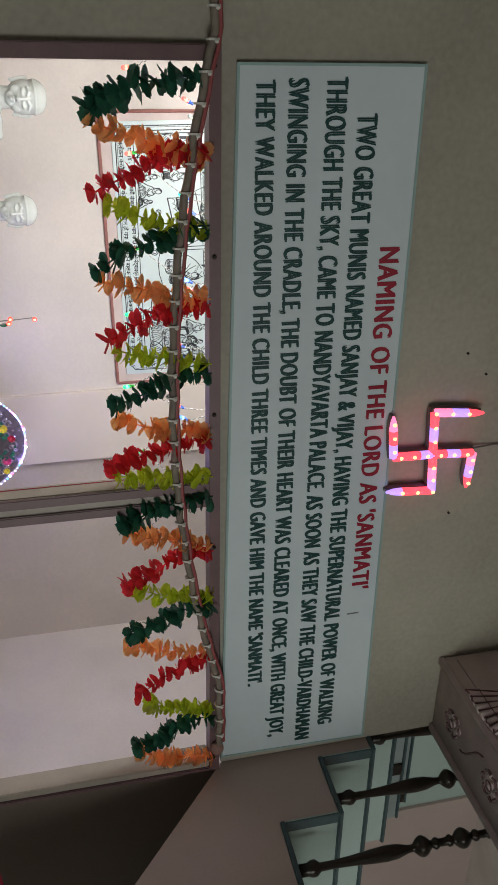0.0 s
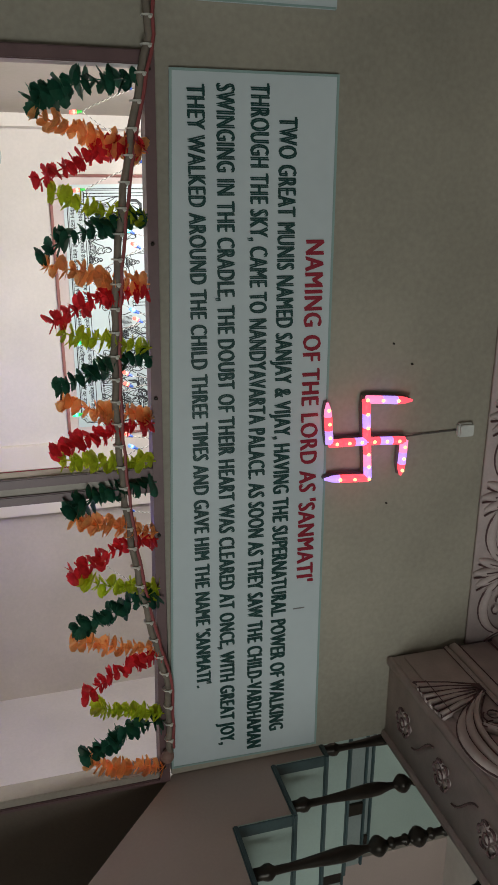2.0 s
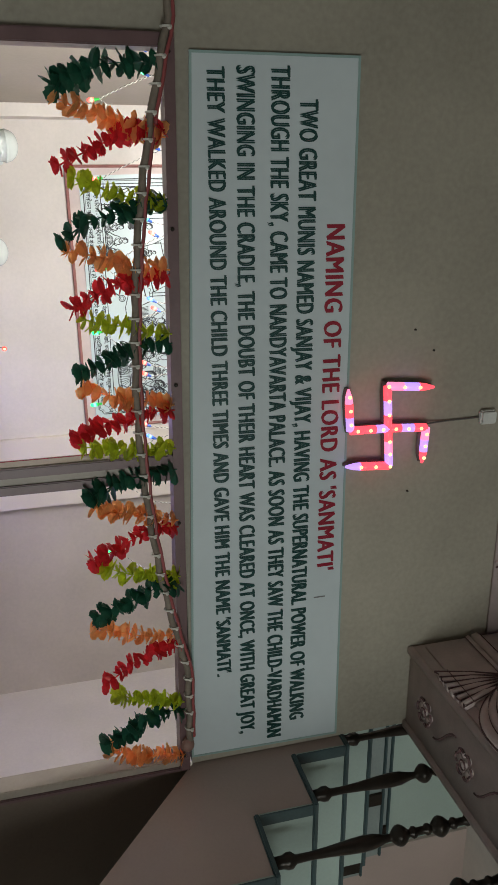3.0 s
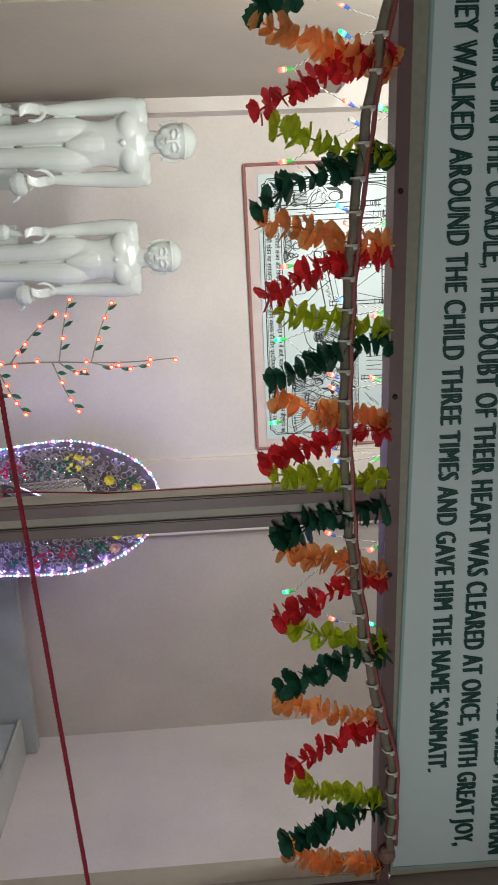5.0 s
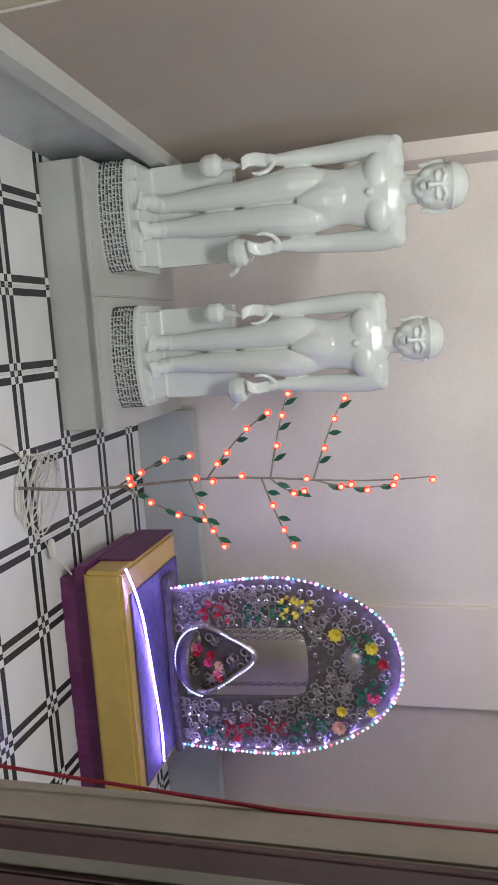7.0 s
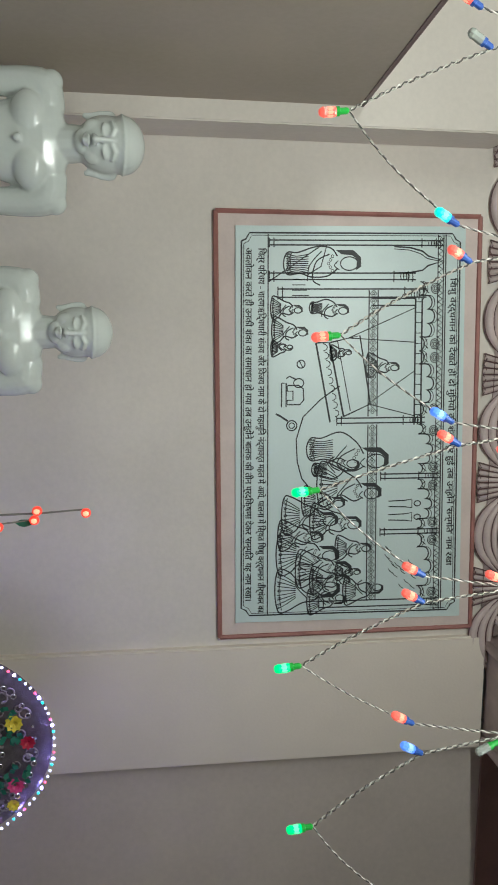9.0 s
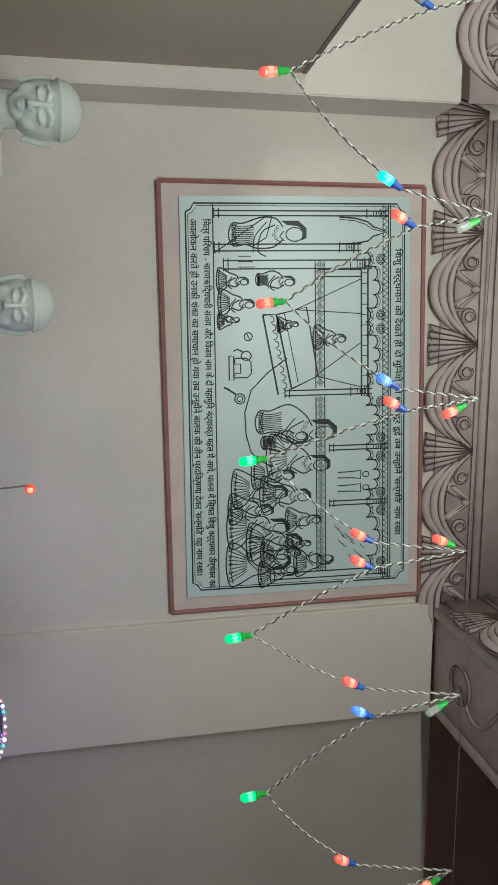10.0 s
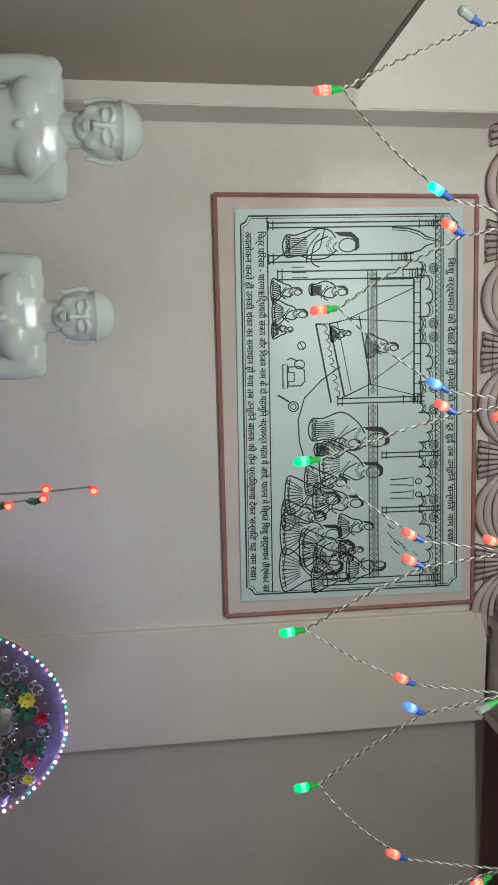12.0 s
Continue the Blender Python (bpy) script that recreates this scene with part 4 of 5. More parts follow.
def blossom(c, r, m, parent, petals=9):
    bm = bmesh.new()
    for ring, (rr, tilt, cnt) in enumerate(((r, 0.35, petals), (r * 0.66, 0.8, petals - 2), (r * 0.33, 1.2, 4))):
        for j in range(cnt):
            a = 2 * math.pi * j / cnt + ring
            d = Vector((math.cos(a), 0, math.sin(a)))
            t = Vector((-math.sin(a), 0, math.cos(a)))
            tip = Vector(c) + d * rr * math.cos(tilt) - Y * rr * math.sin(tilt) * 0.9
            w = rr * 0.38
            vs = [bm.verts.new(p) for p in (Vector(c), Vector(c).lerp(tip, 0.6) + t * w, tip, Vector(c).lerp(tip, 0.6) - t * w)]
            bm.faces.new(vs)
    return part("flower", bm, m, parent)


def leaf_spray(c, r, m, parent, count, seed):
    g = random.Random(seed)
    bm = bmesh.new()
    for j in range(count):
        a = g.uniform(0, 2 * math.pi)
        o = Vector(c) + Vector((g.uniform(-r, r), g.uniform(-0.012, 0), g.uniform(-r, r)))
        d = Vector((math.cos(a), -0.35, math.sin(a))).normalized() * r * 0.7
        t = d.cross(Y).normalized() * r * 0.25
        vs = [bm.verts.new(p) for p in (o, o + d * 0.5 + t, o + d, o + d * 0.5 - t)]
        bm.faces.new(vs)
    sp = part("leaf_spray", bm, m, parent)
    sp["kind"] = "stuff"
    return sp


for dx, z, key, r in ((-0.155, 0.99, "yellow", 0.038), (-0.105, 1.13, "yellow", 0.036), (0.165, 1.17 - 0.05, "yellow", 0.026), (0.165, 1.0, "yellow", 0.03), (0.10, 1.13, "pink", 0.034), (0.235, 0.985, "blush", 0.04), (-0.04, 1.17, "red", 0.03)):
    blossom((CX + dx - 0.02, AY - 0.026, z), r * 0.86, PETALS[key], shrine)
for k, (dx, z, key) in enumerate(((-0.262, 0.53, "red"), (-0.262, 0.47, "red"), (-0.255, 0.66, "green"), (-0.25, 0.77, "green"), (-0.285, 0.86, "yellow"), (-0.14, 1.09, "green"), (-0.09, 1.12, "green"), (0.09, 1.09, "green"), (0.03, 1.14, "green"), (0.24, 0.72, "red"), (0.25, 0.60, "red"), (0.25, 0.54, "red"), (0.235, 0.82, "green"), (0.2, 0.9, "green"), (0.265, 0.45, "green"), (-0.285, 0.81, "yellow"))):
    leaf_spray((CX + dx, AY - 0.02, z), 0.036, PETALS[key], shrine, 11, k)
for key, m in enumerate((LED_W, LED_C, LED_ARCH, LED_P)):
    bm = bmesh.new()
    for i in range(110):
        if (i * 7 + i // 5) % 4 == key:
            ball(bm, outline(i / 109, 0.357, 0.313, 1.246) - Y * 0.012, 0.0046, 6, 4)
    d = part("led_dots", bm, m, shrine)
    d["kind"] = "stuff"
cradle = thing("hanging_cradle", (1.95, 4.40, 0.33), "small dark silver cradle hung on chains inside the arch", "cradle")
KX = 1.970
bm = bmesh.new()


def tray(a, k=1.0):
    """Outline of the heart-shaped tray, a in degrees from its right side over the point."""
    c, q = math.cos(radians(a)), math.sin(radians(a))
    x = 0.148 * k * c * (1 - 0.30 * max(0.0, q) ** 0.8)
    z = (0.165 * q + 0.052 * max(0.0, q) ** 5 if q > 0 else 0.115 * q) * k
    return Vector((KX - 0.012 + x - 0.09 * max(0.0, z), AY, 0.432 + z))


prism(bm, [tray(10 * i) + Y * 0.012 for i in range(36)], (0, 1, 0), 0.014)
part("backplate", bm, SILVER_D, cradle)
bm = bmesh.new()
tube(bm, [tray(6 * i) - Y * 0.005 for i in range(61)], 0.013, 7)
rr = random.Random(9)
for i in range(40):
    c = tray(rr.uniform(0, 360), rr.uniform(0.55, 0.9)) - Y * 0.002
    a0 = rr.uniform(0, 360)
    tube(bm, arc(c, rr.uniform(0.010, 0.018), a0, a0 + 320, 8, X, Z), 0.0036, 5)
part("rim", bm, SILVER, cradle, "scrolled silver rim", True)
bm = bmesh.new()
lathe(bm, [(0.03, 0), (0.085, 0.012), (0.118, 0.05), (0.124, 0.075), (0.112, 0.078), (0.098, 0.05), (0.04, 0.025)], (KX - 0.01, AY - 0.02, 0.330), 20)
part("bowl", bm, SILVER_D, cradle, "", True)
for k in range(9):
    a = 0.4 + k * 0.4
    blossom((KX - 0.02 + 0.065 * math.cos(a * 1.7), AY - 0.05, 0.455 + 0.055 * math.sin(a * 2.3)), 0.024, PETALS[("pink", "blush", "red")[k % 3]], cradle, 7)
bm = bmesh.new()
for i in range(30):
    ball(bm, tray(185 + 170 * i / 29) - Y * 0.045, 0.0034, 6, 4)
for lo, hi in ((20, 78), (102, 150)):
    for i in range(15):
        ball(bm, tray(lo + (hi - lo) * i / 14, 1.03) - Y * 0.022, 0.0032, 6, 4)
d = part("led_dots", bm, LED_W, cradle)
d["kind"] = "stuff"
for x0, x1, dy in ((-0.115, -0.118, 0.012), (-0.098, -0.112, -0.02), (0.098, 0.086, -0.02), (0.118, 0.096, 0.012)):
    bm = bmesh.new()
    for i in range(20):
        f = i / 19
        c = Vector((KX - 0.012 + x0 + (x1 - x0) * f, AY + dy, 0.50 + 0.355 * f))
        tube(bm, arc(c, 0.0088, 0, 360, 6, X if i % 2 else Y, Z), 0.0022, 4)
    part("chain", bm, SILVER_D, cradle)

# ---- little tree of red lamps ----
def lamp_tree(at, lean, height, seed, label):
    g = random.Random(seed)
    tr = thing("led_tree", at, label, "lamp tree", "LED trees")
    o = Vector(at)

    def trunk(s):
        return o + Vector((lean[0] * s + 0.012 * math.sin(9 * s), lean[1] * s, height * s))

    bm = bmesh.new()
    tube(bm, [trunk(i / 14) for i in range(15)], [0.006 - 0.00028 * i for i in range(15)], 6)
    part("stem", bm, STEM, tr)
    leaves = bmesh.new()
    bulbs = []
    SPEC = [(0.262, -1, 0.107, 0.273, 4), (0.276, 1, 0.123, 0.264, 3), (0.44, 1, 0.228, 0.098, 3), (0.485, -1, 0.215, 0.225, 4), (0.635, -1, 0.268, 0.064, 3), (0.734, -1, 0.253, 0.101, 3), (0.613, 1, 0.229, 0.088, 3), (0.634, 1, 0.053, 0.096, 2), (0.734, 1, 0.028, 0.243, 3)]
    for s0, side, dx, dz, cnt in SPEC:
        a = trunk(s0)
        dy = g.uniform(-0.06, 0.06)
        tip = a + Vector((side * dx, dy, dz)) * (height / 1.396)
        pts = [a.lerp(tip, i / 6) + Vector((side * 0.018 * math.sin(math.pi * i / 6), 0, 0)) for i in range(7)]
        bm = bmesh.new()
        tube(bm, pts, [0.0036 - 0.0003 * i for i in range(7)], 5)
        br = part("branch", bm, STEM, tr)
        for k in range(cnt):
            c = pts[max(6 - 2 * k, 1)] + Vector((side * 0.006 * (k % 2), -0.006, 0.006))
            bulbs.append((c, br))
        for j in (1, 3, 5):
            q = pts[j]
            d = Vector((side * g.uniform(0.0, 0.028), g.uniform(-0.01, 0.01), 0.046))
            t = d.cross(Y).normalized() * 0.0095 + Y * 0.004
            vs = [leaves.verts.new(p) for p in (q, q + d * 0.3 + t * 0.8, q + d * 0.62 + t * 0.9, q + d, q + d * 0.55 - t * 0.9, q + d * 0.28 - t * 0.75)]
            leaves.faces.new(vs)
    for s in (0.30, 0.46, 0.50, 0.57, 0.72, 0.82, 0.92, 1.0):
        bulbs.append((trunk(s) + Vector((0.010 * math.sin(40 * s), -0.008, 0)), tr))
    foliage = part("foliage", leaves, LEAVES["g"], tr)
    foliage["kind"] = "stuff"
    for c, br in bulbs:
        bm = bmesh.new()
        ball(bm, c, 0.0118, 10, 7)
        bulb = part("bulb", bm, LED_R, br)
        if br is tr:
            bm = bmesh.new()
            ball(bm, c - Y * 0.0062, 0.0078, 8, 6)
            part("filament", bm, LED_CORE, bulb)
        else:
            bm = bmesh.new()
            ball(bm, c - Y * 0.0062, 0.0078, 8, 6)
            part("filament", bm, LED_CORE, br)
    return tr


lamp_tree((1.103, 3.82, 0.0), (0.0, 0.10, 0), 1.396, 3, "small artificial tree with glowing red lamps on the floor")
tb = lamp_tree((-0.47, 3.62, 0.0), (-0.02, 0.05, 0), 1.12, 8, "small artificial tree with red lamps beyond the partition")

# loose cable at the foot of the tree
cab = thing("cable_tangle", (1.08, 3.9, 0.0), "tangle of loose white cable on the floor tiles", "cable")
g = random.Random(21)
for k in range(3):
    bm = bmesh.new()
    c = Vector((1.10 + 0.03 * k, 3.88 + 0.05 * k, 0.006))
    pts = [c + Vector(((0.10 + 0.02 * k) * math.cos(0.55 * i + k) + 0.012 * math.sin(3.1 * i), (0.09 + 0.015 * k) * math.sin(0.5 * i + k), 0.006 + 0.006 * math.sin(1.7 * i + k) + 0.004 * k)) for i in range(30)]
    tube(bm, pts, 0.0028, 5)
    part("cable", bm, WIRE_W, cab, "", True)
bm = bmesh.new()
tube(bm, [Vector((1.05 - 0.3 * s, 3.9 - 0.5 * s + 0.05 * math.sin(6 * s), 0.005)) for s in [i / 14 for i in range(15)]], 0.0028, 5)
part("cable", bm, WIRE_W, cab, "", True)
bm = bmesh.new()
tube(bm, [Vector((1.12 + 0.34 * s, 3.95 + 0.02 * math.sin(8 * s), 0.005 + 0.09 * s ** 3)) for s in [i / 14 for i in range(15)]], 0.0028, 5)
part("cable", bm, WIRE_W, cab, "", True)
bm = bmesh.new()
box(bm, 1.33, 1.40, 3.965, 3.99, 0.012, 0.03, 0.004)
part("adapter", bm, WHITE, cab)

# ---- leaf garland across the opening ----
gar = thing("leaf_garland", (1.05, 2.125, 1.82), "sagging twig garland with hanging green, orange, red and lime leaves", "garland")
def vine(x):
    return Vector((x, 2.125, min(0.1365 * x * x - 0.248 * x + 1.941, 1.953)))


bm = bmesh.new()
tube(bm, [vine(-0.55 + 2.72 * i / 60) + Vector((0, 0, 0.003 * math.sin(1.9 * i))) for i in range(61)], 0.0108, 8)
part("twig", bm, TWIG, gar, "", True)
bm = bmesh.new()
tube(bm, [vine(-0.55 + 2.68 * i / 60) + Vector((0, -0.006, 0.014 + 0.002 * math.sin(2.3 * i))) for i in range(61)], 0.0054, 5)
part("wire", bm, REDWIRE, gar, "dull red wire")
for k in range(40):
    x = -0.30 + 0.0665 * k
    if x > 2.15:
        break
    bm = bmesh.new()
    c = vine(x)
    tube(bm, arc(c, 0.0150, 0, 360, 8, Y, Z), 0.0032, 4)
    ball(bm, c + Vector((0.004, -0.014, 0.006)), 0.0055, 6, 5)
    part("tie", bm, WIRE_W, gar)
bm = bmesh.new()
ball(bm, (2.165, 2.125, 1.945), 0.028, 10, 8, (1.0, 0.7, 0.8))
part("knot", bm, BROWN, gar)
g = random.Random(4)
# each strand by its upper and lower end along the opening and the height of its lower end
STRANDS = [(0.062, 0.129, 1.655), (0.240, 0.155, 1.655), (0.222, 0.326, 1.650), (0.410, 0.345, 1.685), (0.399, 0.506, 1.645), (0.584, 0.522, 1.655), (0.594, 0.677, 1.660), (0.754, 0.704, 1.688), (0.779, 0.868, 1.668), (0.963, 0.897, 1.672), (0.981, 1.043, 1.650), (1.100, 1.066, 1.664), (1.164, 1.219, 1.675), (1.327, 1.253, 1.680), (1.347, 1.443, 1.665), (1.522, 1.463, 1.698), (1.549, 1.645, 1.665), (1.746, 1.667, 1.660), (1.764, 1.881, 1.686), (1.997, 1.922, 1.718), (2.023, 2.115, 1.676), (2.219, 2.143, 1.682)]
for k, (xt, xb, zb) in enumerate(STRANDS):
    xt, xb = xt - 0.022 * max(0, 1 - xt / 1.2), xb - 0.026 * max(0, 1 - xb / 1.2)
    col = "gorl"[k % 4]
    zt = 1.940
    bm = bmesh.new()
    bend = 1.9 if col in "gr" else 1.25
    pts = [Vector((xt + (xb - xt) * s ** bend + 0.004 * math.sin(9 * s + k), 2.135 + 0.006 * math.sin(7 * s), zt + (zb - zt) * s)) for s in [i / 12 for i in range(13)]]
    tube(bm, pts, 0.0022, 4)
    steps = 13 if col in "gr" else 12
    for j in range(steps):
        s = (j + 0.4) / steps * 12
        c = pts[int(s)].lerp(pts[min(int(s) + 1, 12)], s - int(s))
        run = (pts[-1] - pts[0]).normalized()
        big = g.uniform(0.8, 1.25) * (1.12 if col == "g" else 1.0)
        a0 = g.uniform(0, 6.28)
        for q in range(4):
            a = a0 + 2 * math.pi * q / 4 + g.uniform(-0.4, 0.4)
            e1 = run.cross(Y).normalized()
            e2 = run.cross(e1)
            out = (e1 * math.cos(a) + e2 * math.sin(a) + run * g.uniform(-0.15, 0.75)).normalized()
            side = out.cross(run).normalized()
            nrm = side.cross(out)
            tw = g.uniform(-0.6, 0.6)
            side, nrm = side * math.cos(tw) + nrm * math.sin(tw), nrm * math.cos(tw) - side * math.sin(tw)
            L, W = 0.033 * big, 0.0215 * big
            prof = ((0.04, 0.16), (0.22, 0.82), (0.34, 0.74), (0.50, 1.02), (0.62, 0.86), (0.78, 1.0), (0.88, 0.66), (1.0, 0.36))
            l = [bm.verts.new(c + out * (L * u) + side * (W * v) + nrm * (0.008 * u * u * big + 0.004 * v)) for u, v in prof]
            r = [bm.verts.new(c + out * (L * u) - side * (W * v) + nrm * (0.008 * u * u * big + 0.004 * v)) for u, v in prof]
            mid = [bm.verts.new(c + out * (L * (u + (0.06 if v < 0.5 else 0))) + nrm * (0.008 * u * u * big)) for u, v in prof]
            for i in range(7):
                bm.faces.new((mid[i], mid[i + 1], l[i + 1], l[i]))
                bm.faces.new((mid[i + 1], mid[i], r[i], r[i + 1]))
    lab = {"g": "dark green leaves", "o": "orange leaves", "r": "red leaves", "l": "lime green leaves"}[col]
    part("leaf_strand", bm, LEAVES[col], gar, lab)

# ---- string of coloured lamps ----
SY = 3.40
lights = thing("string_lights", (1.05, SY, 2.24), "zigzag string of coloured LED bulbs on twisted wire", "string lights")
NODES = [
    (-0.32, 1.880, "G", "g"), (-0.16, 2.085, "O", "b"), (-0.11, 2.250, "W", "g"), (-0.07, 2.090, "G", "b"),
    (0.02, 1.885, "O", "g"), (0.149, 2.103, "O", "b"), (0.180, 2.250, "C", "g"), (0.211, 2.124, "W", "b"),
    (0.321, 1.879, "O", "g"), (0.501, 2.079, "C", "b"), (0.538, 2.252, "W", "g"), (0.563, 2.105, "O", "b"),
    (0.690, 1.874, "O", "g"), (0.844, 2.086, "V", "b"), (0.865, 2.243, "O", "g"), (0.885, 2.101, "O", "b"), (0.962, 1.844, "G", "g"),
    (1.127, 2.045, "O", "b"), (1.156, 2.233, "O", "g"), (1.178, 2.046, "O", "b"), (1.289, 1.817, "G", "g"), (1.416, 2.035, "O", "b"),
    (1.450, 2.234, "W", "g"), (1.478, 2.055, "V", "b"), (1.611, 1.845, "G", "g"), (1.792, 2.027, "O", "b"), (1.838, 2.235, "O", "g"),
    (1.880, 2.050, "G", "b"), (2.03, 1.850, "G", "g"), (2.190, 2.040, "O", "b"), (2.235, 2.235, "C", "g"),
]
GLOW = {"O": LED_O, "C": LED_C, "G": LED_G, "V": LED_B, "W": CLEAR}
dense = []
for (x0, z0, *_), (x1, z1, *_) in zip(NODES, NODES[1:]):
    sag = 0.10 * abs(x1 - x0)
    dense += [Vector((x0 + (x1 - x0) * i / 14, SY, z0 + (z1 - z0) * i / 14 - sag * math.sin(math.pi * i / 14))) for i in range(14)]
for ph, m in ((0, WIRE_W), (math.pi, CABLE)):
    bm = bmesh.new()
    fine, run = [], 0.0
    for a, b in zip(dense, dense[1:]):
        for i in range(4):
            q = a.lerp(b, i / 4)
            w = 2 * math.pi * (run + (b - a).length * i / 4) / 0.022 + ph
            fine.append(q + Vector((0.0017 * math.cos(w), 0.0020 * math.sin(w), 0.0017 * math.cos(w))))
        run += (b - a).length
    tube(bm, fine, 0.0014, 4)
    part("wire", bm, m, lights, "white and dark twisted wire")
bm = bmesh.new()
tube(bm, [(-0.6, SY, 2.255), (0.538, SY, 2.252), (1.156, SY, 2.238), (1.838, SY, 2.238), (3.92, SY, 2.25)], 0.0012, 4)
part("support_cord", bm, CABLE, lights)
for i, (x, z, colour, sock) in enumerate(NODES):
    if not colour:
        continue
    high = z > 2.2
    low = z < 1.95
    d = Vector((0.10, 0, -1)) if low else (Vector((-0.45 if i % 3 == 0 else 0.4, -0.1, -1)) if high else Vector((-0.55 if i % 2 else 0.45, -0.1, -1)))
    d.normalize()
    p0 = Vector((x, SY, z)) + d * (0.03 if high else 0.0)
    bm = bmesh.new()
    lathe(bm, [(0.0030, 0), (0.0056, 0.003), (0.0056, 0.015), (0.0080, 0.016), (0.0080, 0.022)], p0, 10, d)
    sk = part("socket", bm, SOCK_G if sock == "g" else SOCK_B, lights)
    bm = bmesh.new()
    lathe(bm, [(0.0078, 0.0222), (0.0086, 0.026), (0.0080, 0.038), (0.0090, 0.043), (0.0064, 0.049), (0.003, 0.051)], p0, 8, d)
    part("bulb", bm, GLOW[colour], sk)
    if colour in CORES:
        bm = bmesh.new()
        lathe(bm, [(0.0080, 0.026), (0.0090, 0.029), (0.0088, 0.035), (0.0080, 0.038)], p0, 7, d)
        part("glowing_core", bm, CORES[colour], sk)
    bm = bmesh.new()
    tube(bm, [Vector((x, SY, z)), p0 + d * 0.002], 0.002, 4)
    part("lead", bm, CABLE, sk)

# ---- drawn mural panel ----
mural = thing("mural_panel", (1.08, BY, 2.35), "framed white panel with black line drawing of a cradle scene", "mural")
bm = bmesh.new()
prism(bm, [(0.246, BY - 0.012, 1.80), (1.896, BY - 0.012, 1.822), (1.894, BY - 0.012, 2.868), (0.241, BY - 0.012, 2.826)], (0, 1, 0), 0.0115)
part("border", bm, BORDER, mural, "pink painted border")
EDGE = ((0.246, 1.80), (1.896, 1.822), (1.894, 2.868), (0.241, 2.826))
for k in range(4):
    a, b = EDGE[k], EDGE[(k + 1) % 4]
    bm = bmesh.new()
    tube(bm, [(a[0], BY - 0.012, a[1]), (b[0], BY - 0.012, b[1])], 0.010, 6)
    part("moulding", bm, BORDER_D, mural, "rust red edge")


def mp(py, px, lift=0.0):
    """A point of the panel: px and py run along its height and length, in 390ths and 683rds of it."""
    u, v = (py - 372) / 683.0, (px - 330) / 390.0
    x0, x1 = 0.320 - 0.017 * v, 1.812 + 0.008 * v
    z0, z1 = 1.892 + 0.010 * u, 2.745 + 0.048 * u
    return Vector((x0 + (x1 - x0) * u, BY - 0.0195 - lift, z0 + (z1 - z0) * v))


bm = bmesh.new()
prism(bm, [mp(362, 322), mp(1066, 322), mp(1066, 730), mp(362, 730)], (0, 1, 0), 0.007)
part("panel", bm, PANEL, mural)


def stroke(bm, pts, w=1.6):
    """A flat inked line through points (py, px) on the panel."""
    h = w * 0.0019 / 1.15
    P = [mp(a, b, 0.0008) for a, b in pts]
    vs = []
    for i, p in enumerate(P):
        d = (P[min(i + 1, len(P) - 1)] - P[max(i - 1, 0)])
        t = Vector((-d.z, 0, d.x))
        t = t.normalized() * h if t.length > 1e-9 else Vector((h, 0, 0))
        vs.append((bm.verts.new(p + t), bm.verts.new(p - t)))
    for a, b in zip(vs, vs[1:]):
        bm.faces.new((a[0], b[0], b[1], a[1]))


def ring(cy, cx, ry, rx, n=16, a0=0, a1=360):
    return [(cy + ry * math.cos(radians(a0 + (a1 - a0) * i / n)), cx + rx * math.sin(radians(a0 + (a1 - a0) * i / n))) for i in range(n + 1)]


def drawn(name, fn, label=""):
    bm = bmesh.new()
    fn(bm)
    ob = part(name, bm, INK, mural, label)
    ob["kind"] = "stuff"


def draw_border(bm):
    c = 14
    for o, w in ((0, 1.8), (4, 0.8)):
        a, b, lo, hi = 374 + o, 1053 - o, 332 + o, 720 - o
        stroke(bm, [(a + c, lo), (b - c, lo), (b - c + 4, lo + 8), (b, lo + c), (b, hi - c), (b - c + 4, hi - 8), (b - c, hi), (a + c, hi), (a + c - 4, hi - 8), (a, hi - c), (a, lo + c), (a + c - 4, lo + 8), (a + c, lo)], w)
    for px in (378, 690, 694):
        stroke(bm, [(376, px), (1051, px)], 1.4)


def draw_columns(bm):
    for y0, y1, lo, hi in ((386, 394, 380, 690), (441, 452, 380, 640), (468, 482, 395, 660), (575 + 118, 702, 500, 660), (795, 803, 580, 690), (898, 906, 580, 690), (1030, 1042, 470, 690)):
        stroke(bm, [(y0, lo), (y0, hi)], 1.6)
        stroke(bm, [(y1, lo), (y1, hi)], 1.6)
        for q in (lo, lo + 8, hi - 14, hi - 6, hi - 40):
            stroke(bm, [(y0 - 4, q), (y1 + 4, q)], 1.3)
        for q in range(3):
            stroke(bm, ring((y0 + y1) / 2, hi - 25 + 5 * q, (y1 - y0) * 0.6, 3, 8), 0.9)
    for q in range(4):
        stroke(bm, [(452 + q * 9, 420), (452 + q * 9, 440 + 3 * q)], 1.0)
    stroke(bm, [(395, 470), (455, 380)], 1.3)
    stroke(bm, [(395, 480), (430, 470), (445, 445)], 1.3)


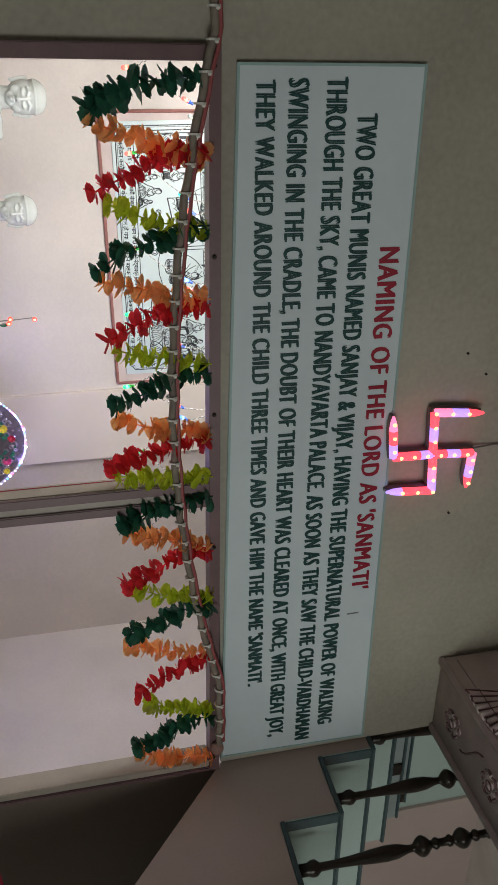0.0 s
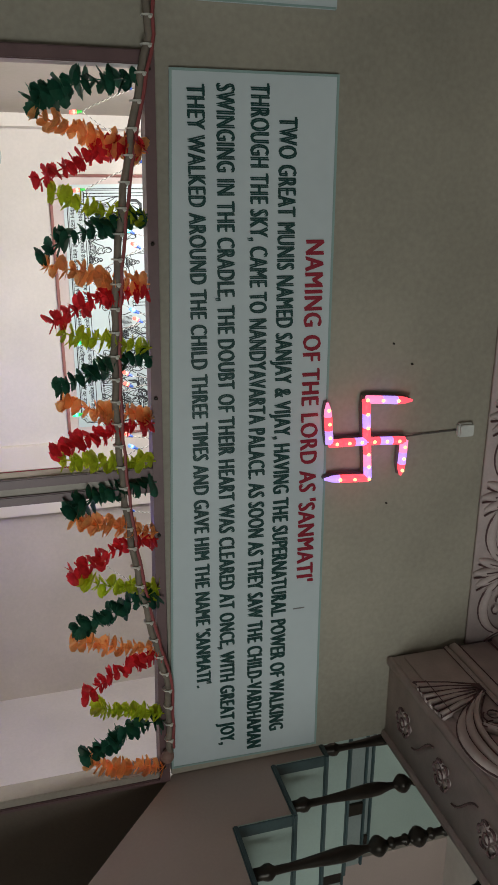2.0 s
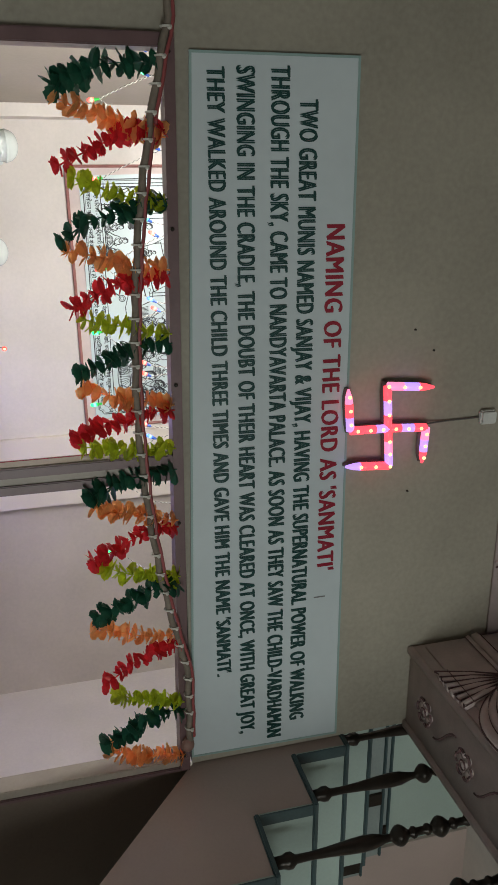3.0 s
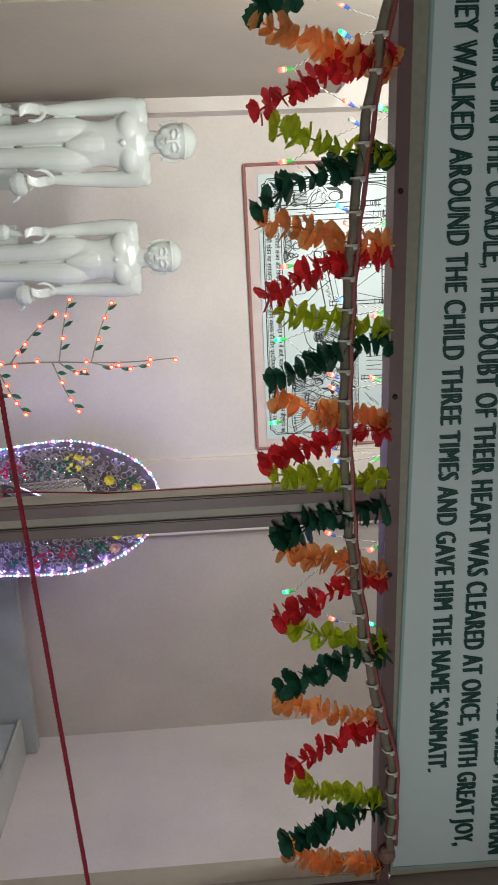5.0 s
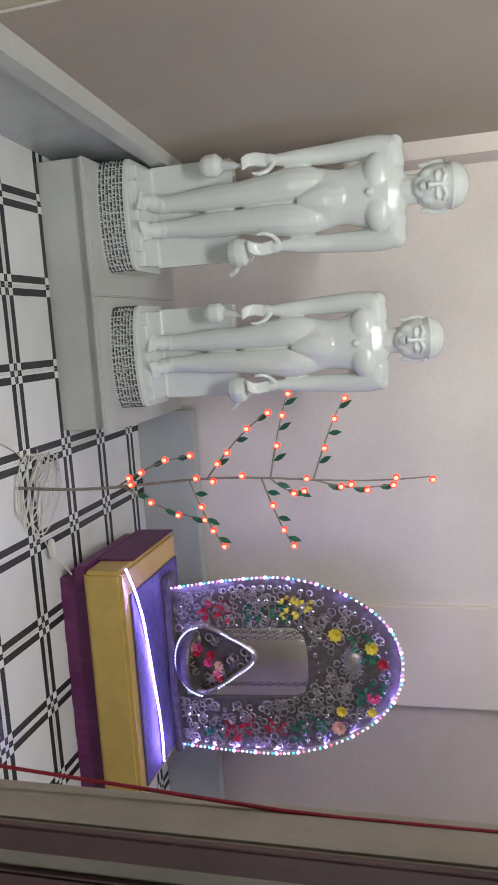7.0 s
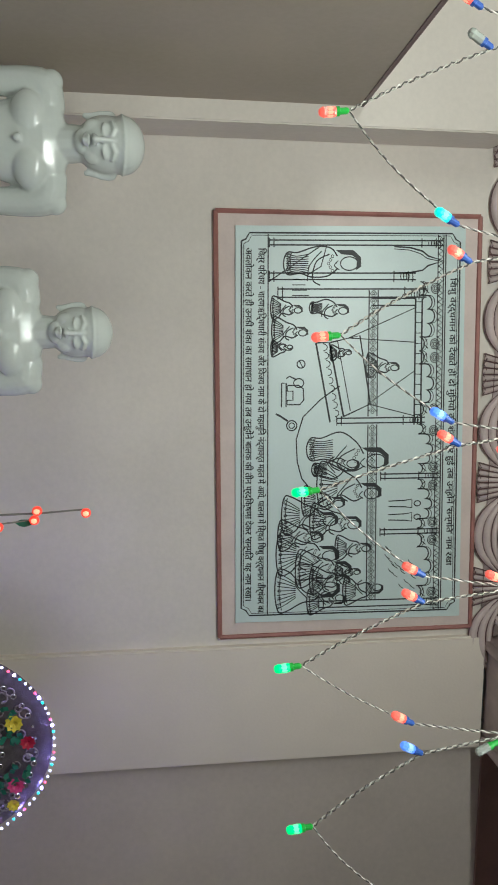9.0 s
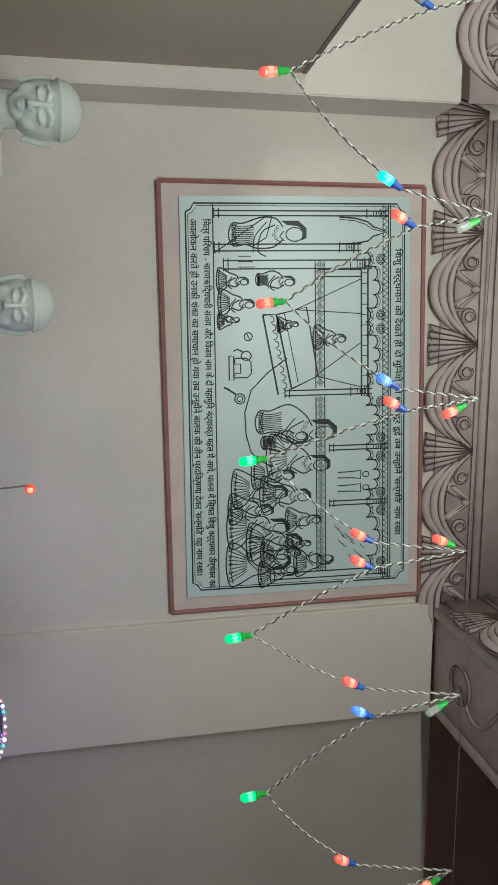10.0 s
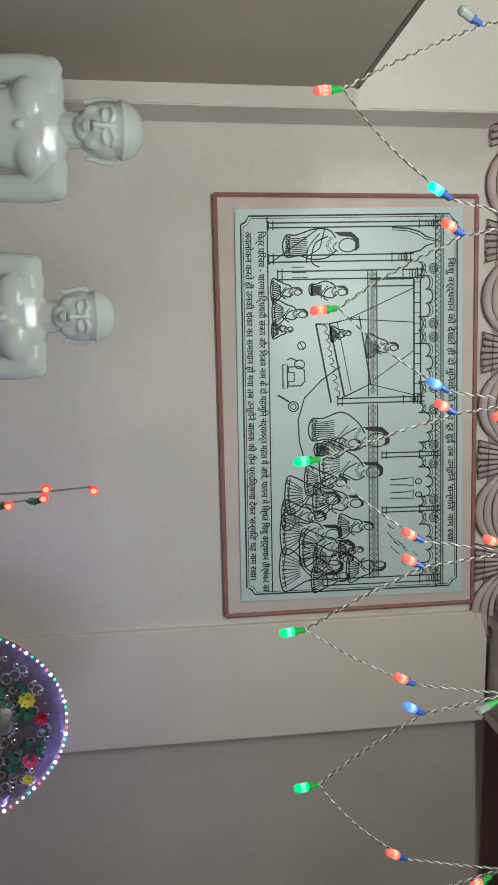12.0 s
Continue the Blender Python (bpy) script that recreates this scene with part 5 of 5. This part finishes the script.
def draw_arches(bm):
    stroke(bm, [(396, 600), (398, 630), (404, 652), (412, 662), (420, 690), (428, 662), (436, 652), (440, 630), (441, 600)], 1.8)
    stroke(bm, [(400, 600), (402, 628), (408, 648), (416, 660), (420, 680)], 1.0)
    spans = ((455, 575), (575, 690), (705, 795), (805, 897), (907, 1030))
    for a, b in spans:
        n = 5
        pts = []
        for i in range(n):
            c0 = a + (b - a) * (i + 0.5) / n
            rise = 640 + 26 * math.sin(math.pi * (i + 0.5) / n)
            pts += ring(c0, rise, (b - a) / n / 2, 9, 6, 180, 0)
        stroke(bm, pts, 1.6)
        stroke(bm, [(p, q + 5) for p, q in pts], 0.9)
        for sgn in (0, 1):
            e = a + 12 if sgn == 0 else b - 12
            for r in (9, 6, 3):
                stroke(bm, ring(e, 676, r, r * 0.9, 10), 1.1)
            stroke(bm, [(e - 8, 662), (e, 655), (e + 8, 664)], 1.1)
    for k in range(66):
        y = 378 + k * 10.2
        stroke(bm, [(y, 681), (y + 5, 689), (y + 10, 681)], 1.1)
    stroke(bm, [(376, 680), (1051, 680)], 1.2)
    for lo, hi, a, b in ((556, 572, 470, 690), (556, 572, 705, 1030)):
        stroke(bm, [(a, lo), (b, lo)], 1.4)
        stroke(bm, [(a, hi), (b, hi)], 1.4)
        k = a
        while k + 12 < b:
            stroke(bm, [(k, (lo + hi) / 2), (k + 6, hi - 2), (k + 12, (lo + hi) / 2), (k + 6, lo + 2), (k, (lo + hi) / 2)], 1.1)
            stroke(bm, ring(k + 6, (lo + hi) / 2, 2, 2, 6), 1.0)
            k += 12


def draw_cradle(bm):
    for lo, hi in (((484, 640), (706, 640)), ((484, 652), (706, 652))):
        stroke(bm, [lo, hi], 2.0)
    for k in range(12):
        stroke(bm, [(490 + 18 * k, 640), (490 + 18 * k, 652)], 1.0)
    for y in (484, 496):
        stroke(bm, [(y, 560), (y, 640)], 1.6)
    stroke(bm, [(560, 462), (700, 488), (690, 512), (560, 486), (560, 462)], 2.2)
    stroke(bm, [(560, 486), (548, 540), (668, 560), (690, 512)], 1.8)
    stroke(bm, [(556, 500), (680, 524)], 1.1)
    for k in range(9):
        stroke(bm, ring(568 + 14.5 * k, 475 + 2.7 * k, 6, 7, 8, 180, 0), 1.1)
    for a, b in (((552, 520), (560, 640)), ((552, 520), (500, 640)), ((668, 556), (690, 640)), ((668, 556), (610, 640))):
        stroke(bm, [a, b], 1.1)
    stroke(bm, [(640, 498), (660, 470), (690, 440), (730, 428), (770, 430), (800, 438), (822, 455)], 1.5)
    stroke(bm, [(640, 498), (636, 505)], 1.5)


def curve(bm, pts, w=1.5, n=5):
    """A smooth inked line through the points."""
    P = [pts[0]] + list(pts) + [pts[-1]]
    out = []
    for a, b, c, d in zip(P, P[1:], P[2:], P[3:]):
        for i in range(n):
            t = i / n
            out.append(tuple(0.5 * (2 * q + (r - p) * t + (2 * p - 5 * q + 4 * r - s) * t * t + (3 * q - p - 3 * r + s) * t ** 3) for p, q, r, s in zip(a, b, c, d)))
    stroke(bm, out + [pts[-1]], w)


def patch(bm, pts):
    bm.faces.new([bm.verts.new(mp(a, b, 0.0006)) for a, b in pts])


def figure(bm, y, x, s, lean=0.0, seated=True):
    """A plain robed shape: a blank oval under a hood, sloping shoulders, one folded arm and a pleated robe."""
    d = 1 if lean >= 0 else -1
    hy, hx = y + lean * 30 * s, x + 64 * s
    w = (26 if seated else 10.5) * s
    sh = y + lean * 22 * s
    stroke(bm, ring(hy, hx, 6.6 * s, 9 * s, 14), 1.35)
    patch(bm, [(hy - d * 4 * s, hx + 8 * s), (hy - d * 8 * s, hx + 3 * s), (hy - d * 9 * s, hx - 8 * s), (hy - d * 13 * s, hx - 14 * s), (hy - d * 13 * s, hx + 4 * s), (hy - d * 6 * s, hx + 12 * s), (hy + d * 3 * s, hx + 12 * s), (hy + d * 6 * s, hx + 7 * s)])
    curve(bm, [(hy - d * 7 * s, hx - 12 * s), (sh - d * 15 * s, x + 45 * s), (y - d * 16 * s, x + 30 * s), (y - d * w, x + 12 * s), (y - d * w, x + 2 * s), (y, x - 2 * s), (y + d * w, x + 2 * s), (y + d * w * 0.9, x + 15 * s), (y + d * 13 * s, x + 26 * s), (sh + d * 12 * s, x + 42 * s), (hy + d * 5 * s, hx - 12 * s)], 1.62)
    curve(bm, [(sh - d * 9 * s, x + 44 * s), (sh - d * 2 * s, x + 31 * s), (y + d * 15 * s, x + 27 * s), (y + d * 21 * s, x + 35 * s)], 1.49)
    curve(bm, [(sh - d * 12 * s, x + 36 * s), (sh + d * 2 * s, x + 24 * s), (y + d * 17 * s, x + 22 * s)], 1.22)
    for k in range(9):
        f = (k + 0.5) / 9
        curve(bm, [(y - w + 2 * w * f, x + 1), (y + (f - 0.5) * w * 1.5, x + 11 * s), (y + (f - 0.5) * 20 * s, x + 23 * s)], 1.08)
    for k in range(5):
        stroke(bm, ring(y - w * 0.75 + w * 0.375 * k, x + 3.5 * s, 2 * s, 1.8 * s, 6), 0.9)
        stroke(bm, ring(sh + (k - 2) * 3.5 * s, x + (47 - 2 * (2 - abs(k - 2))) * s, 1.5 * s, 1.5 * s, 6), 0.8)
    curve(bm, [(y - w * 0.95, x + 6 * s), (y, x + 3 * s), (y + w * 0.95, x + 6 * s)], 1.08)
    curve(bm, [(hy - d * 3 * s, hx - 11 * s), (hy + d * 2 * s, hx - 15 * s), (hy + d * 6 * s, hx - 10 * s)], 1.22)


def draw_figures(bm):
    for y, x, s, l, seat in ((425, 408, 1.75, 0, False), (500, 384, 0.72, 0.2, True), (500, 452, 0.9, 0.2, False), (538, 386, 0.82, 0.2, True), (570, 384, 0.5, -0.2, True), (600, 553, 0.78, 0.2, True), (578, 488, 0.5, 0, True), (748, 450, 1.9, 0.4, False), (812, 468, 1.5, 0.4, True), (868, 405, 1.3, 0.3, True), (905, 398, 1.05, 0.2, True), (880, 455, 1.2, 0.2, True), (940, 396, 1.45, 0.1, True), (968, 430, 1.3, 0.1, True), (1008, 394, 1.5, -0.1, True), (930, 500, 0.85, 0.1, True), (1012, 515, 0.95, -0.2, True), (975, 500, 0.6, 0.1, True), (785, 458, 1.1, -0.3, False), (842, 440, 1.0, 0.2, True), (1030, 450, 0.9, -0.2, True), (990, 455, 0.95, 0.1, True)):
        figure(bm, y, x, s, l, seat)
    for y in (850, 875):
        stroke(bm, [(y - 5, 595), (y - 6, 625), (y - 8, 638), (y + 8, 638), (y + 6, 625), (y + 5, 595)], 1.35)
        stroke(bm, ring(y, 648, 5, 6, 10), 1.35)


def draw_toys(bm):
    stroke(bm, ring(597, 436, 7, 7, 14), 1.4)
    stroke(bm, [(591, 433), (603, 439)], 1.2)
    stroke(bm, ring(705, 420, 9, 9, 14), 1.5)
    stroke(bm, ring(705, 420, 5, 5, 10), 1.2)
    stroke(bm, [(697, 413), (688, 400), (684, 392)], 2.2)
    stroke(bm, [(630, 402), (672, 402), (672, 410), (630, 410), (630, 402)], 1.5)
    stroke(bm, [(634, 412), (634, 432), (640, 440), (660, 441), (668, 434), (668, 412), (660, 412), (660, 422), (644, 422), (644, 412), (634, 412)], 1.5)
    stroke(bm, ring(630, 432, 8, 9, 12), 1.4)
    stroke(bm, [(624, 428), (618, 416), (622, 410)], 1.6)
    g = random.Random(2)
    for k in range(16):
        y, x = 925 + g.uniform(0, 80), 588 + g.uniform(0, 50)
        stroke(bm, [(y, x), (y + 5, x + 3), (y + 9, x + 9)], 1.0)


drawn("border_line", draw_border)
drawn("column_drawing", draw_columns)
drawn("arcade_drawing", draw_arches)
drawn("cradle_drawing", draw_cradle)
drawn("figure_drawing", draw_figures)
drawn("toy_drawing", draw_toys)


def bars_text(py0, py1, px, h, seed):
    """Writing too small to read: a head line with strokes hung below it, word by word."""
    g = random.Random(seed)
    bm = bmesh.new()
    y = py0
    while y < py1 - 6:
        w = min(g.uniform(12, 34), py1 - y)
        stroke(bm, [(y, px + h), (y + w, px + h)], 1.4)
        t = y + 2
        while t < y + w - 1:
            k = g.random()
            if k < 0.45:
                stroke(bm, [(t, px + h), (t, px)], 1.7)
            elif k < 0.75:
                stroke(bm, ring(t, px + h * 0.45, 1.9, h * 0.3, 6, 60, 330), 1.2)
            else:
                stroke(bm, [(t - 1.5, px + h * 0.8), (t + 1, px + h * 0.4), (t - 1, px + h * 0.05)], 1.3)
            if g.random() < 0.2:
                stroke(bm, [(t - 2, px + h * 1.35), (t + 1, px + h * 1.05)], 1.2)
            t += g.uniform(2.6, 4.2)
        y += w + g.uniform(3, 5.5)
    part("lettering", bm, INK, mural, "black script lettering")


def script(body, py0, py1, px, size):
    """One line of the panel's black script, its vowel signs set in written order."""
    a, b = mp(py0, px, 0.0004), mp(py1, px, 0.0004)
    d = (b - a)
    m = Matrix.Translation(a) @ Matrix.Rotation(-math.atan2(d.z, d.x), 4, "Y") @ Matrix.Rotation(radians(90), 4, "X")
    bm = text_mesh(body, size, 0.0, m, d.length, 1.0, 0.0017)
    part("lettering", bm, INK, mural, "black script lettering")


script("िचत्र पिरचय - चारणऋिद्धधारी संजय और िवजय नाम के दो महामुिन नंद्यावर्त महल में आये, पालना में िस्थत िशशु वर्द्धमान तीर्थंकर का", 399, 1048, 361, 0.036)
script("अवलोकन करते ही उनकी शंका का समाधान हो गया तब उन्होंने बालक की तीन प्रदिक्षणा देकर 'सन्मित' यह नाम रखा।", 399, 1024, 339, 0.036)
script("िशशु वर्द्धमान को देखते ही दो मुिनयों की शंका दूर हुई तब उन्होंने 'सन्मित' नाम रखा", 449, 968, 703, 0.036)

# ---- neighbouring bay seen past the partition ----
m2 = thing("mural_panel", (-1.5, BY, 1.4), "framed white panel with black line drawing in the next bay", "mural")
bm = bmesh.new()
box(bm, -2.4, -0.78, BY - 0.014, BY - 0.0005, 0.86, 1.98)
part("border", bm, CREAM, m2)
bm = bmesh.new()
box(bm, -2.3, -0.86, BY - 0.020, BY - 0.0142, 0.95, 1.88)
part("panel", bm, PANEL, m2)


def mp(py, px, lift=0.0):
    return Vector((-0.86 - 1.44 * (1055 - py) / 683.0, BY - 0.0205 - lift, 0.95 + 0.93 * (px - 330) / 390.0))


mural = m2
drawn("border_line", draw_border)
drawn("column_drawing", draw_columns)
drawn("figure_drawing", draw_figures)
bars_text(397, 1046, 350, 12, 6)
bars_text(700, 1040, 700, 12, 7)
stand = thing("wooden_throne_stand", (-0.96, 4.3, 0), "dark wooden stand with turned finial and green felt panel", "stand")
for x in (-0.61, -1.31):
    bm = bmesh.new()
    lathe(bm, [(0.046, 0), (0.046, 0.05), (0.040, 0.06), (0.040, 0.55), (0.046, 0.56), (0.046, 0.60), (0.022, 0.615), (0.022, 0.63), (0.036, 0.645), (0.043, 0.675), (0.036, 0.705), (0.012, 0.722)], (x, 4.3, 0), 18)
    part("post", bm, WOOD, stand, "", True)
for z0, z1 in ((0.05, 0.11), (0.30, 0.345), (0.605, 0.645)):
    bm = bmesh.new()
    box(bm, -1.272, -0.648, 4.275, 4.325, z0, z1, 0.006)
    part("rail", bm, WOOD, stand)
bm = bmesh.new()
box(bm, -1.272, -0.648, 4.285, 4.30, 0.345, 0.605, 0.003)
part("panel", bm, FELT, stand, "bright green felt panel")
bm = bmesh.new()
box(bm, -1.272, -0.648, 4.285, 4.30, 0.11, 0.30, 0.003)
part("panel", bm, WOOD, stand)
# white cable draped along the partition's end
cord = thing("wall_cable", (-0.19, 3.295, 1.2), "thin white cable down the partition's edge", "cable")
bm = bmesh.new()
tube(bm, [Vector((-0.190 + 0.012 * math.sin(4 * z), 3.294, z)) for z in [0.05 + 0.1 * i for i in range(23)]], 0.004, 5)
part("cable", bm, WIRE_W, cord, "", True)
thread = thing("red_thread", (1.1, 2.2, 1.2), "thin dark red thread running up beside the mullion", "thread")
bm = bmesh.new()
tube(bm, [Vector((1.085 + 0.028 * min(1, s * 2.5), 2.2, 0.90 + 1.0 * s)) for s in [i / 16 for i in range(17)]], 0.0022, 5)
part("thread", bm, ROPE, thread)

# ---- floor tiles: white fields with paired black stripes crossing in checks ----
T = 0.305
cuts = [-T / 2 + 0.0006, -T / 2 + 0.010, -T / 2 + 0.036, T / 2 - 0.036, T / 2 - 0.010, T / 2 - 0.0006]
dark = [False, True, False, True, False]
bm = bmesh.new()
grid = [[bm.verts.new((a, b, 0)) for b in cuts] for a in cuts]
for i in range(5):
    for j in range(5):
        f = bm.faces.new((grid[i][j], grid[i + 1][j], grid[i + 1][j + 1], grid[i][j + 1]))
        f.material_index = 1 if dark[i] != dark[j] else 0
low = [bm.verts.new((a, b, -0.0075)) for a, b in ((cuts[0], cuts[0]), (cuts[-1], cuts[0]), (cuts[-1], cuts[-1]), (cuts[0], cuts[-1]))]
TILE = mesh_of("tile", bm, [TILE_W, TILE_B])
for i in range(-6, 13):
    for j in range(-6, 4):
        x, y = 0.105 + T * (i + 0.5), 3.9 + T * (j + 0.5)
        if x > 3.9 or y > BY - 0.02:
            continue
        t = new("tile", TILE)
        t.parent = floor
        t.location = (x, y, random.uniform(-0.0006, 0.0004))
